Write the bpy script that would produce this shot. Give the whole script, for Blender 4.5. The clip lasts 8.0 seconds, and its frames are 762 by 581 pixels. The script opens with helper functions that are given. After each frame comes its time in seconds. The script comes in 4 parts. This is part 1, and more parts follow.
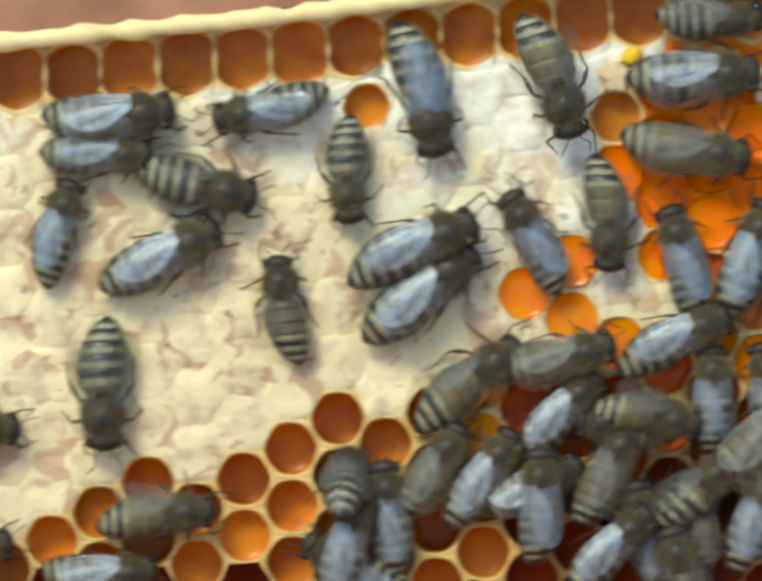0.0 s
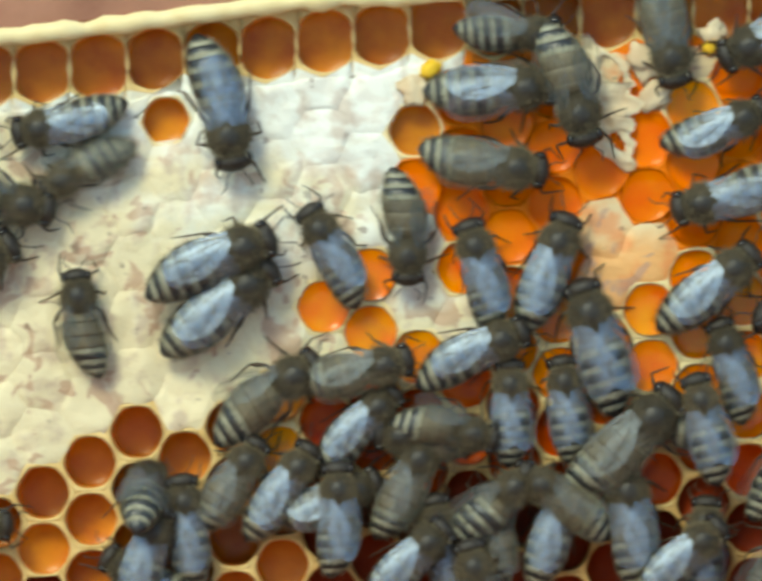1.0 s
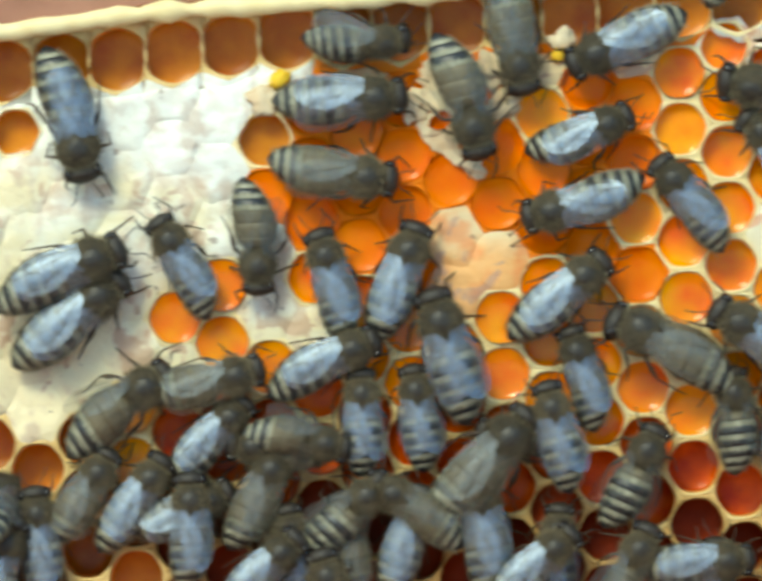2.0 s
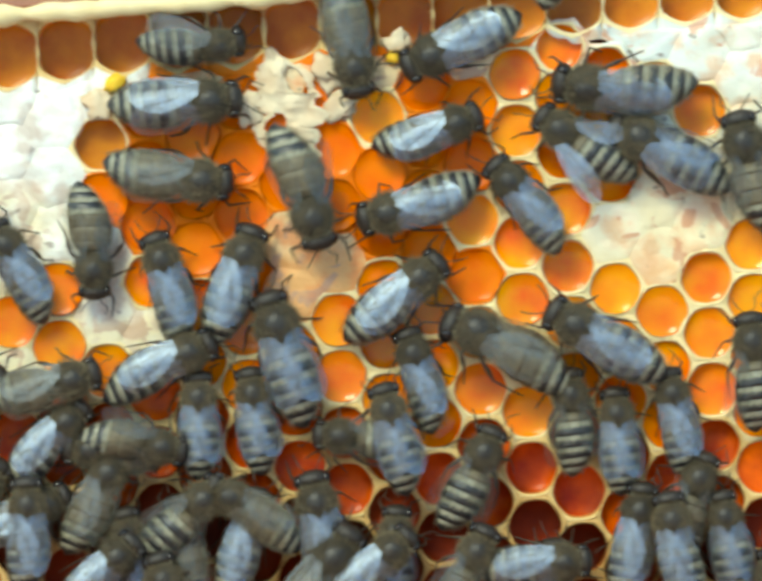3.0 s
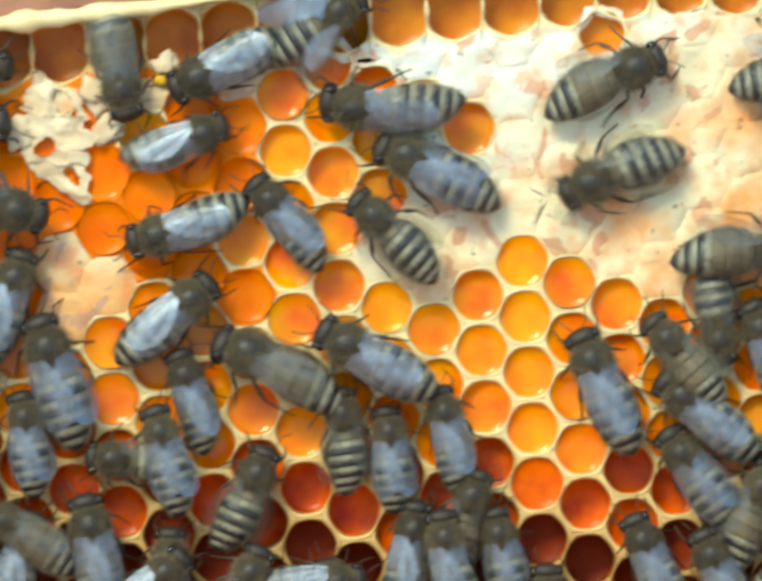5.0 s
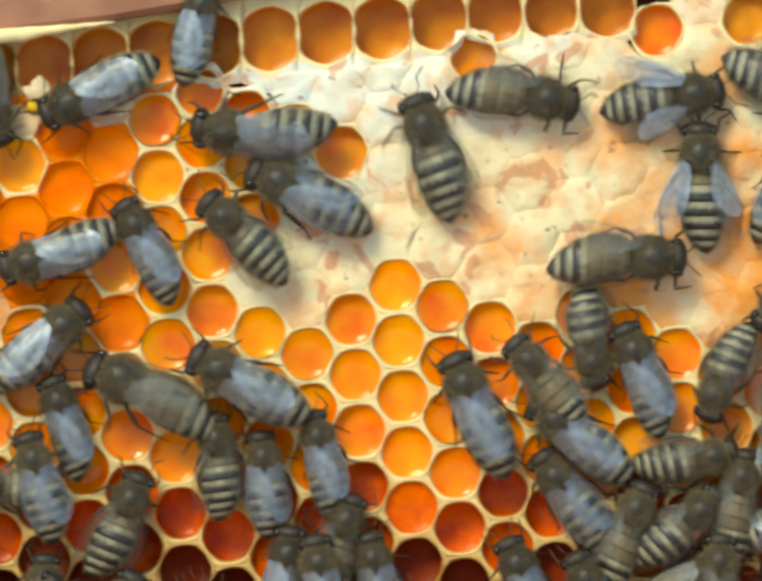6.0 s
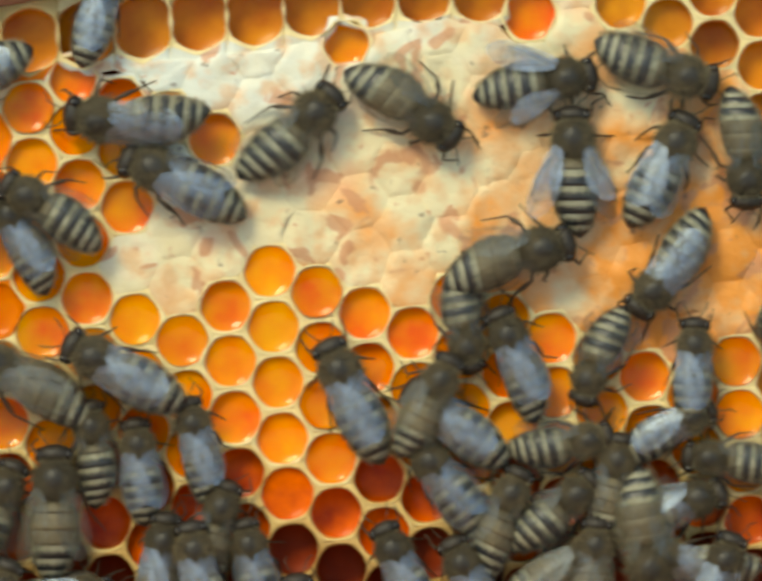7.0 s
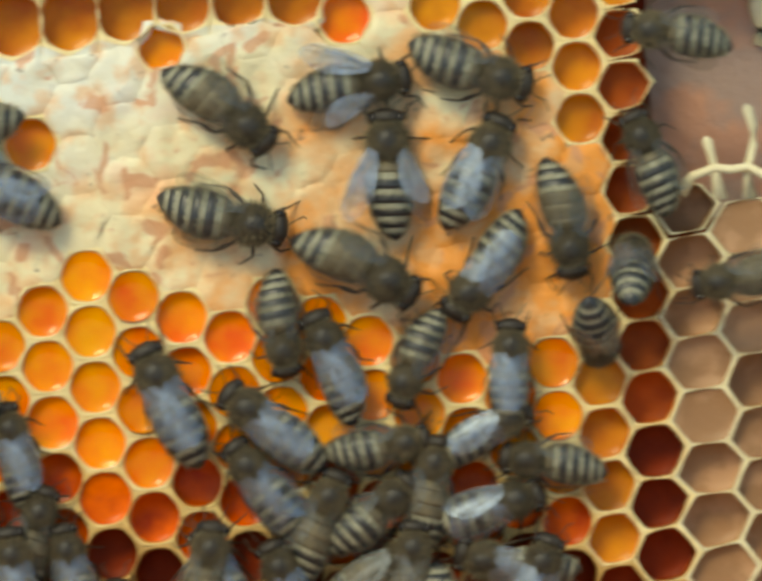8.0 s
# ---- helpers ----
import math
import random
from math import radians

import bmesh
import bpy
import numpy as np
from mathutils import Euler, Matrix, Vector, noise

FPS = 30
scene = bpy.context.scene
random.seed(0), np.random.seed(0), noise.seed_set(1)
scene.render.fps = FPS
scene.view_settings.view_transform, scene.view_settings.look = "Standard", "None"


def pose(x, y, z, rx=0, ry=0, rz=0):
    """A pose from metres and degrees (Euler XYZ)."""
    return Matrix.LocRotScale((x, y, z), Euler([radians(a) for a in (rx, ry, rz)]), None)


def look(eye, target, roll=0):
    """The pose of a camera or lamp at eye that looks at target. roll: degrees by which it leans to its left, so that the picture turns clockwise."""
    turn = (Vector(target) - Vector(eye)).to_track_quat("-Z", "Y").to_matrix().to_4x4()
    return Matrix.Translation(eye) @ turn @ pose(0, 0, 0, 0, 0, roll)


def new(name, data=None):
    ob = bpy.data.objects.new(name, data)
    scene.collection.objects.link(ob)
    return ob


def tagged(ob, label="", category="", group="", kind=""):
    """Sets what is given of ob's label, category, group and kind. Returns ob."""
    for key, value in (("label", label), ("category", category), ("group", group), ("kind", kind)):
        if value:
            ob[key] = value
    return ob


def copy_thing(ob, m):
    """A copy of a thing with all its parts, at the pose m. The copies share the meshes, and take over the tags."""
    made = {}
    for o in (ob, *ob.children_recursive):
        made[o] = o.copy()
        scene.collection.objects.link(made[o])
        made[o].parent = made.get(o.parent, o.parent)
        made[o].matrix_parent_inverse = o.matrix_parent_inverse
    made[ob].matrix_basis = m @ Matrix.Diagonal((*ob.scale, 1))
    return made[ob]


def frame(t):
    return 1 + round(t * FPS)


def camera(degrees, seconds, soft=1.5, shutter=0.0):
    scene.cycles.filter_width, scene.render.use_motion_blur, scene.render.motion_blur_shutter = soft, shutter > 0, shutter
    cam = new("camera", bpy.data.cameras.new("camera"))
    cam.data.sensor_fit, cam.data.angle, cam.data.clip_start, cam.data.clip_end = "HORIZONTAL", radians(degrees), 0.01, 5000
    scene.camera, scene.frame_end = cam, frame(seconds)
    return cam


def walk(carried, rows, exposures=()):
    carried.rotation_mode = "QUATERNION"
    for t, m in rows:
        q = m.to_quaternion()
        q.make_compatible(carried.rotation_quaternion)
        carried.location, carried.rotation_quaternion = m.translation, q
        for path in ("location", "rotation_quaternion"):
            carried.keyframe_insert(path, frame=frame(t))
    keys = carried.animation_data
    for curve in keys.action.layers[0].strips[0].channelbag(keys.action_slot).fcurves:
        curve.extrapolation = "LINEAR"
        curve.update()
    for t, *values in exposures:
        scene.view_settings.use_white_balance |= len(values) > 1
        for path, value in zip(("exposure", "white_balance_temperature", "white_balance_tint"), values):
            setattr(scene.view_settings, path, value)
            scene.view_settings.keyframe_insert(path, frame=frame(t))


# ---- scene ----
import collections
MM = 0.001
LEAN = 45.0        # the comb lies back, its face turned up to the sky
AWAY = 600.0       # millimetres from the lens to the comb
TILT = Matrix.Rotation(radians(-LEAN), 4, "X")


def spot(x, z, h=0.0):
    """A place on the comb: x along it, z up its face, h proud of it, in millimetres."""
    return TILT @ Vector((x * MM, -h * MM, z * MM))


cam = camera(7.12, 8.0, soft=3.5, shutter=0.8)
# seconds, x and z on the comb in millimetres, roll in degrees
PATH = [
    (0, 1.57, -2.54, 2.86),
    (0.5, 12.13, -0.97, 2.86),
    (1, 21.16, -0.25, 2.86),
    (1.5, 27.93, 0.81, 2.58),
    (2.8, 48.91, 2.00, 2.09),
    (3, 51.67, 2.24, 2.01),
    (3.5, 56.87, 1.63, 1.86),
    (4, 64.87, 2.14, 1.58),
    (4.5, 68.97, 2.89, 1.35),
    (4.7, 70.62, 3.52, 1.29),
    (5.8, 84.34, 7.62, 0.92),
    (6, 86.39, 7.50, 0.84),
    (6.5, 92.34, 6.67, 0.72),
    (7, 98.70, 6.26, 0.46),
    (7.5, 106.93, 6.30, 0.26),
    (8, 116.67, 6.67, 0.00),
]
walk(cam, [(t, look(spot(x, z, AWAY), spot(x, z), roll)) for t, x, z, roll in PATH],
     exposures=[(0.0, 0.97, 8100, -8), (0.5, 0.92, 7800, -12), (1.0, 0.98, 7600, -14), (1.5, 1.07, 7500, -15), (3.5, 1.26, 7300, -14), (4.5, 1.33, 7400, -13), (6.0, 1.10, 9000, -8), (6.5, 0.98, 9150, -9), (8.0, 0.74, 9500, -8)])

# ---- light: a bright hazy sky, the sun veiled, above and to one side ----
world = bpy.data.worlds.new("sky")
scene.world = world
world.use_nodes = True
wn, wl = world.node_tree.nodes, world.node_tree.links
sky = wn.new("ShaderNodeTexSky")
sky.sky_type = "NISHITA"
sky.sun_disc = False
SUN_WAY = Vector((-0.35, -0.05, 0.93)).normalized()      # towards the sun
sky.sun_elevation = math.asin(SUN_WAY.z)
sky.sun_rotation = math.atan2(SUN_WAY.x, SUN_WAY.y)
wl.new(sky.outputs[0], wn["Background"].inputs[0])
wn["Background"].inputs[1].default_value = 0.15
sun = new("sun", bpy.data.lights.new("sun", "SUN"))
sun.data.energy, sun.data.angle, sun.data.color = 1.0, radians(18), (1.0, 0.94, 0.84)
sun.matrix_world = look(SUN_WAY * 3, (0, 0, 0))


# ---- materials ----
def material(name, colour, rough=0.6, other=None, scale=900.0, mix=0.5, bump=0.0, bump_scale=2500.0, spec=0.5,
             metal=0.0, sub=0.0, spread=0.0, coat=0.0, low=0.3, relief=0.15):
    m = bpy.data.materials.new(name)
    m.use_nodes = True
    n, l = m.node_tree.nodes, m.node_tree.links
    b = n["Principled BSDF"]
    b.inputs["Roughness"].default_value = rough
    b.inputs["Specular IOR Level"].default_value = spec
    b.inputs["Metallic"].default_value = metal
    b.inputs["Coat Weight"].default_value = coat
    b.inputs["Coat Roughness"].default_value = 0.08
    if sub:
        b.inputs["Subsurface Weight"].default_value = sub
        b.inputs["Subsurface Radius"].default_value = (1.0, 0.5, 0.2)
        b.inputs["Subsurface Scale"].default_value = 1.2 * MM
    co = n.new("ShaderNodeTexCoord")
    tex = n.new("ShaderNodeTexNoise")
    tex.inputs["Scale"].default_value = scale
    tex.inputs["Detail"].default_value = 4
    l.new(co.outputs["Object"], tex.inputs["Vector"])
    ramp = n.new("ShaderNodeMapRange")
    ramp.inputs[1].default_value, ramp.inputs[2].default_value = low, low + (0.4 if low < 0.4 else 0.12)
    ramp.inputs[3].default_value, ramp.inputs[4].default_value = 0.0, mix
    l.new(tex.outputs["Fac"], ramp.inputs[0])
    blend = n.new("ShaderNodeMix")
    blend.data_type = "RGBA"
    blend.inputs[6].default_value = (*colour, 1)
    blend.inputs[7].default_value = (*(other or [c * 0.6 for c in colour]), 1)
    l.new(ramp.outputs[0], blend.inputs[0])
    last = blend.outputs[2]
    if spread:
        info = n.new("ShaderNodeObjectInfo")
        hsv = n.new("ShaderNodeHueSaturation")
        to = n.new("ShaderNodeMapRange")
        to.inputs[3].default_value, to.inputs[4].default_value = 1 - spread, 1 + spread * 0.6
        l.new(info.outputs["Random"], to.inputs[0])
        l.new(to.outputs[0], hsv.inputs["Value"])
        l.new(last, hsv.inputs["Color"])
        last = hsv.outputs[0]
    l.new(last, b.inputs["Base Color"])
    if bump:
        t2 = n.new("ShaderNodeTexNoise")
        t2.inputs["Scale"].default_value = bump_scale
        t2.inputs["Detail"].default_value = 5
        l.new(co.outputs["Object"], t2.inputs["Vector"])
        bp = n.new("ShaderNodeBump")
        bp.inputs["Strength"].default_value = bump
        bp.inputs["Distance"].default_value = relief * MM
        l.new(t2.outputs["Fac"], bp.inputs["Height"])
        l.new(bp.outputs[0], b.inputs["Normal"])
    return m


WAX = material("wax", (0.92, 0.77, 0.44), 0.5, (0.82, 0.61, 0.28), 500, 0.6, 0.35, spec=0.3)
# darker low rims: the bottom's shade is put into the brood and mid wax
SHADED_BROOD_WAX = material("shaded_brood_wax", (0.68, 0.45, 0.18), 0.5, (0.50, 0.29, 0.09), 450, 0.7, 0.4, spec=0.3)
MID_WAX = material("honey_stained_shaded_wax", (0.80, 0.59, 0.27), 0.5, (0.66, 0.43, 0.15), 450, 0.7, 0.4, spec=0.3)
NEW_WAX = material("new_pale_wax", (0.86, 0.78, 0.54), 0.5, (0.72, 0.60, 0.36), 500, 0.6, 0.35, spec=0.3)
ORANGE_WAX = material("honey_soaked_wax", (0.90, 0.19, 0.006), 0.4, (0.92, 0.28, 0.02), 300, 0.8, 0.5, spec=0.15)


def capping_material(name, first, second, patch, centre_x, width_x, centre_z, width_z, cover=0.5, stain=(0.55, 0.33, 0.24), fresh=None, bare_from=0.58):
    """Wax lids that go from one tint to another over the comb, with thin pinkish patches and specks of dirt."""
    m = material(name, first, 0.45, patch, 330, 0.62, 0.9, 360, spec=0.34, relief=0.6, low=cover, spread=0.06)
    n, l = m.node_tree.nodes, m.node_tree.links
    blend = next(x for x in n if x.bl_idname == "ShaderNodeMix")
    co = next(x for x in n if x.bl_idname == "ShaderNodeTexCoord")
    xyz = n.new("ShaderNodeSeparateXYZ")
    l.new(co.outputs["Object"], xyz.inputs[0])
    fx, fz, wide, add, both = (n.new(k) for k in ("ShaderNodeMapRange", "ShaderNodeMapRange", "ShaderNodeTexNoise", "ShaderNodeMath", "ShaderNodeMath"))
    for node, c, w in ((fx, centre_x, width_x), (fz, centre_z, width_z)):
        node.clamp = False
        node.inputs[1].default_value, node.inputs[2].default_value = (c - w / 2) * MM, (c + w / 2) * MM
        node.inputs[3].default_value, node.inputs[4].default_value = -0.5, 0.5
    l.new(xyz.outputs[0], fx.inputs[0])
    l.new(xyz.outputs[2], fz.inputs[0])
    wide.inputs["Scale"].default_value = 150
    wide.inputs["Detail"].default_value = 4
    l.new(co.outputs["Object"], wide.inputs["Vector"])
    l.new(fx.outputs[0], add.inputs[0])
    l.new(fz.outputs[0], add.inputs[1])
    swell = n.new("ShaderNodeMath")
    swell.operation = "MULTIPLY_ADD"
    swell.inputs[1].default_value, swell.inputs[2].default_value = 4.6, -1.9
    l.new(wide.outputs["Fac"], swell.inputs[0])
    l.new(add.outputs[0], both.inputs[0])
    l.new(swell.outputs[0], both.inputs[1])
    both.use_clamp = True
    tint = n.new("ShaderNodeMix")
    tint.data_type = "RGBA"
    tint.inputs[6].default_value, tint.inputs[7].default_value = (*first, 1), (*second, 1)
    l.new(both.outputs[0], tint.inputs[0])
    l.new(tint.outputs[2], blend.inputs[6])
    if fresh:          # newer, whiter wax in one corner
        lean, cool, white = n.new("ShaderNodeVectorMath"), n.new("ShaderNodeMath"), n.new("ShaderNodeMix")
        trio = n.new("ShaderNodeCombineXYZ")
        for k, out in enumerate((fx.outputs[0], fz.outputs[0], wide.outputs["Fac"])):
            l.new(out, trio.inputs[k])
        lean.operation = "DOT_PRODUCT"
        lean.inputs[1].default_value = (-1.6, -2.2, 2.2)
        l.new(trio.outputs[0], lean.inputs[0])
        cool.operation, cool.use_clamp = "SUBTRACT", True
        cool.inputs[1].default_value = 1.75
        l.new(lean.outputs["Value"], cool.inputs[0])
        white.data_type = "RGBA"
        white.inputs[7].default_value = (*fresh, 1)
        l.new(cool.outputs[0], white.inputs[0])
        l.new(tint.outputs[2], white.inputs[6])
        l.new(white.outputs[2], blend.inputs[6])
    # small bare patches with sharp edges, where the lid is thin and brood or honey shows through
    bare, edge, over = n.new("ShaderNodeTexNoise"), n.new("ShaderNodeMapRange"), n.new("ShaderNodeMix")
    bare.inputs["Scale"].default_value = 290
    bare.inputs["Detail"].default_value = 2
    bare.inputs["Distortion"].default_value = 0.9
    l.new(co.outputs["Object"], bare.inputs["Vector"])
    edge.inputs[1].default_value, edge.inputs[2].default_value = bare_from, bare_from + 0.045
    edge.inputs[3].default_value, edge.inputs[4].default_value = 0.0, 0.75
    l.new(bare.outputs["Fac"], edge.inputs[0])
    clean, less = n.new("ShaderNodeMath"), n.new("ShaderNodeMath")      # fewer on the newest, whitest lids
    clean.operation, less.operation = "MULTIPLY_ADD", "MULTIPLY"
    clean.inputs[1].default_value, clean.inputs[2].default_value = (-0.8 if name.startswith("white") else 0.0), 1.0
    l.new(both.outputs[0], clean.inputs[0])
    l.new(edge.outputs[0], less.inputs[0])
    l.new(clean.outputs[0], less.inputs[1])
    over.data_type = "RGBA"
    over.inputs[7].default_value = (*stain, 1)
    # a few dark specks of dirt
    fine, few, dirt = n.new("ShaderNodeTexNoise"), n.new("ShaderNodeMapRange"), n.new("ShaderNodeMix")
    fine.inputs["Scale"].default_value = 620
    fine.inputs["Detail"].default_value = 3
    l.new(co.outputs["Object"], fine.inputs["Vector"])
    few.inputs[1].default_value, few.inputs[2].default_value = 0.665, 0.71
    few.inputs[3].default_value, few.inputs[4].default_value = 0.0, 0.65
    l.new(fine.outputs["Fac"], few.inputs[0])
    dirt.data_type = "RGBA"
    dirt.inputs[7].default_value = (0.20, 0.12, 0.08, 1)
    l.new(few.outputs[0], dirt.inputs[0])
    hsv = next(x for x in n if x.bl_idname == "ShaderNodeHueSaturation")
    l.new(less.outputs[0], over.inputs[0])
    l.new(blend.outputs[2], over.inputs[6])
    l.new(over.outputs[2], dirt.inputs[6])
    l.new(dirt.outputs[2], hsv.inputs["Color"])
    return m


CAP_LEFT = capping_material("white_to_cream_capping", (0.85, 0.74, 0.49), (0.91, 0.91, 0.83), (0.56, 0.42, 0.32), 4, 40, 7, 14, 0.51, (0.54, 0.33, 0.22), bare_from=0.56)
CAP_RIGHT = capping_material("cream_to_peach_capping", (0.86, 0.75, 0.49), (0.92, 0.35, 0.07), (0.82, 0.46, 0.22), 107, 44, 15, -38, 0.50, (0.66, 0.30, 0.16), (0.80, 0.81, 0.73))
CAP_ORANGE = capping_material("peach_capping", (0.85, 0.46, 0.18), (0.82, 0.64, 0.38), (0.80, 0.26, 0.08), 46, 10, 5, 10, 0.48)
# yellow tones here put the glow and glints of sunlit nectar into colour
NECTAR = material("orange_nectar", (0.90, 0.115, 0.002), 0.12, (0.98, 0.38, 0.006), 210, 1.0, 0.5, 420, spec=0.3, spread=0.12, relief=0.3)
DEEP_NECTAR = material("deep_orange_nectar", (0.90, 0.135, 0.001), 0.2, (0.96, 0.24, 0.003), 260, 1.0, 0.5, 420, spec=0.14, spread=0.12, relief=0.3)
LIT_NECTAR = material("lit_gold_nectar", (0.95, 0.22, 0.003), 0.10, (0.98, 0.40, 0.01), 300, 1.0, 0.5, 420, spec=0.25, spread=0.06, relief=0.35)
RED_NECTAR = material("red_orange_nectar", (0.86, 0.15, 0.004), 0.22, (0.46, 0.04, 0.003), 380, 1.0, 0.4, 500, spec=0.14, spread=0.2, relief=0.25)
AMBER = material("amber_honey", (0.46, 0.12, 0.007), 0.25, (0.70, 0.28, 0.016), 260, 1.0, 0.4, 400, spec=0.2, spread=0.18)
DARK = material("dark_cell_floor", (0.36, 0.045, 0.006), 0.4, (0.20, 0.022, 0.004), 500, 0.7, 0.3, 900, spec=0.10, spread=0.2)
BROWN = material("brown_cell_floor", (0.48, 0.11, 0.014), 0.4, (0.30, 0.055, 0.008), 420, 0.9, 0.3, 900, spec=0.12, spread=0.25)
TAN = material("tan_cell_floor", (0.47, 0.265, 0.15), 0.4, (0.34, 0.18, 0.09), 280, 0.9, 0.4, 700, spec=0.25, spread=0.2, low=0.41, relief=0.3)
TAN_INNER = material("pale_cell_inside", (0.60, 0.42, 0.22), 0.45, (0.46, 0.27, 0.12), 500, 0.8, 0.3, spec=0.2)
INNER = material("cell_wall_inside", (0.78, 0.34, 0.06), 0.45, (0.66, 0.24, 0.03), 600, 0.6, 0.3, spec=0.2)
DARK_INNER = material("dark_cell_inside", (0.40, 0.11, 0.012), 0.45, (0.26, 0.06, 0.008), 600, 0.6, 0.3, spec=0.15)
WOOD = material("reddish_wood", (0.44, 0.20, 0.12), 0.6, (0.24, 0.09, 0.05), 160, 0.8, 0.5, 900)
SIDE_WOOD = material("stained_wood", (0.56, 0.27, 0.17), 0.6, (0.36, 0.25, 0.21), 120, 0.9, 0.6, 700, relief=0.5, low=0.42)
POLLEN_GLINT = material("yellow_pollen_glint", (0.90, 0.58, 0.04), 0.7, (0.85, 0.42, 0.02), 1500, 0.6, 0.8, 3000)
CRUMB = material("torn_wax", (0.80, 0.69, 0.48), 0.5, (0.66, 0.44, 0.25), 300, 0.8, 0.6, 700, relief=0.25, spec=0.3)
GRASS = material("grass", (0.09, 0.14, 0.04), 0.9, (0.05, 0.08, 0.02), 6, 0.8)
CHITIN = material("dark_chitin", (0.015, 0.018, 0.023), 0.36, (0.032, 0.031, 0.030), 1500, 0.7, 0.35, 5000, spec=0.7)
LEG_CHITIN = material("brown_leg_chitin", (0.045, 0.028, 0.017), 0.45, (0.085, 0.055, 0.030), 1500, 0.7, 0.35, 5000)
BROWN_CHITIN = material("brown_chitin", (0.175, 0.145, 0.088), 0.55, (0.085, 0.068, 0.042), 1300, 0.8, 0.5, 5000, spread=0.3)
BAND = material("pale_hair_band", (0.40, 0.395, 0.305), 0.8, (0.23, 0.22, 0.16), 1500, 0.8, 0.9, 6000, spread=0.2)
BAND_HAIR = material("band_hair", (0.46, 0.445, 0.33), 0.8, (0.27, 0.25, 0.175), 900, 0.8)
FUZZ = material("thorax_fuzz", (0.085, 0.067, 0.039), 0.85, (0.036, 0.029, 0.019), 700, 0.9, 0.9, 9000, relief=0.08, spread=0.25)
HAIR = material("thorax_hair", (0.24, 0.19, 0.108), 0.8, (0.10, 0.078, 0.045), 500, 0.9, spread=0.45)
COLLAR = material("collar_hair", (0.34, 0.30, 0.20), 0.8, (0.22, 0.19, 0.12), 700, 0.6, spread=0.3)
FACE = material("dark_face", (0.022, 0.017, 0.014), 0.5, (0.045, 0.034, 0.022), 1800, 0.6, 0.5, 5000)
PALE_HAIR = material("pale_flank_hair", (0.36, 0.32, 0.22), 0.8, (0.24, 0.21, 0.14), 900, 0.6)
SCUTUM = material("bald_scutum", (0.022, 0.020, 0.018), 0.42, (0.050, 0.041, 0.028), 1400, 0.8, 0.5, 4000)
EYE = material("compound_eye", (0.012, 0.010, 0.010), 0.18, (0.03, 0.022, 0.018), 3000, 0.5, 0.2, 9000)
VEIN = material("wing_vein", (0.13, 0.105, 0.075), 0.5, (0.16, 0.12, 0.08), 900, 0.5)


def wing_material(name, amount, milky, tone=(0.45, 0.43, 0.38)):
    """A clear crinkled film: most light goes through, the rest is sky sheen, tinted blue here, and a little milky
    scatter.
    """
    m = bpy.data.materials.new(name)
    m.use_nodes = True
    n, l = m.node_tree.nodes, m.node_tree.links
    n.remove(n["Principled BSDF"])
    co = n.new("ShaderNodeTexCoord")
    tex = n.new("ShaderNodeTexNoise")
    tex.inputs["Scale"].default_value = 200
    tex.inputs["Detail"].default_value = 3
    l.new(co.outputs["Object"], tex.inputs["Vector"])
    bp = n.new("ShaderNodeBump")
    bp.inputs["Strength"].default_value = 0.4
    bp.inputs["Distance"].default_value = 0.35 * MM
    l.new(tex.outputs["Fac"], bp.inputs["Height"])
    sheen = n.new("ShaderNodeBsdfGlossy")
    # the sky's blue reflection is put into the gloss colour
    sheen.inputs["Color"].default_value = (0.64, 0.78, 1.0, 1)
    sheen.inputs["Roughness"].default_value = 0.5
    l.new(bp.outputs[0], sheen.inputs["Normal"])
    milk = n.new("ShaderNodeBsdfDiffuse")
    milk.inputs["Color"].default_value = (*tone, 1)
    clear = n.new("ShaderNodeBsdfTransparent")
    clear.inputs[0].default_value = (0.94, 0.94, 0.92, 1)
    one = n.new("ShaderNodeMixShader")
    one.inputs[0].default_value = milky
    l.new(clear.outputs[0], one.inputs[1])
    l.new(milk.outputs[0], one.inputs[2])
    two = n.new("ShaderNodeMixShader")
    gloss = n.new("ShaderNodeMapRange")          # bright and dim patches of sheen, put in by noise over the crinkles
    gloss.inputs[1].default_value, gloss.inputs[2].default_value = 0.36, 0.64
    gloss.inputs[3].default_value, gloss.inputs[4].default_value = amount * 0.4, amount * 1.6
    l.new(tex.outputs["Fac"], gloss.inputs[0])
    l.new(gloss.outputs[0], two.inputs[0])
    l.new(one.outputs[0], two.inputs[1])
    l.new(sheen.outputs[0], two.inputs[2])
    l.new(two.outputs[0], n["Material Output"].inputs[0])
    return m


# copies of one membrane, with more or less of the sky's reflection put in
WING = wing_material("wing_membrane", 0.155, 0.014)
UNLIT_WING = wing_material("unlit_wing_membrane", 0.04, 0.062, (0.44, 0.39, 0.24))
OPEN_WING = wing_material("open_wing_membrane", 0.15, 0.06, (0.50, 0.47, 0.46))
CLEAR_WING = wing_material("clear_wing_membrane", 0.022, 0.03)


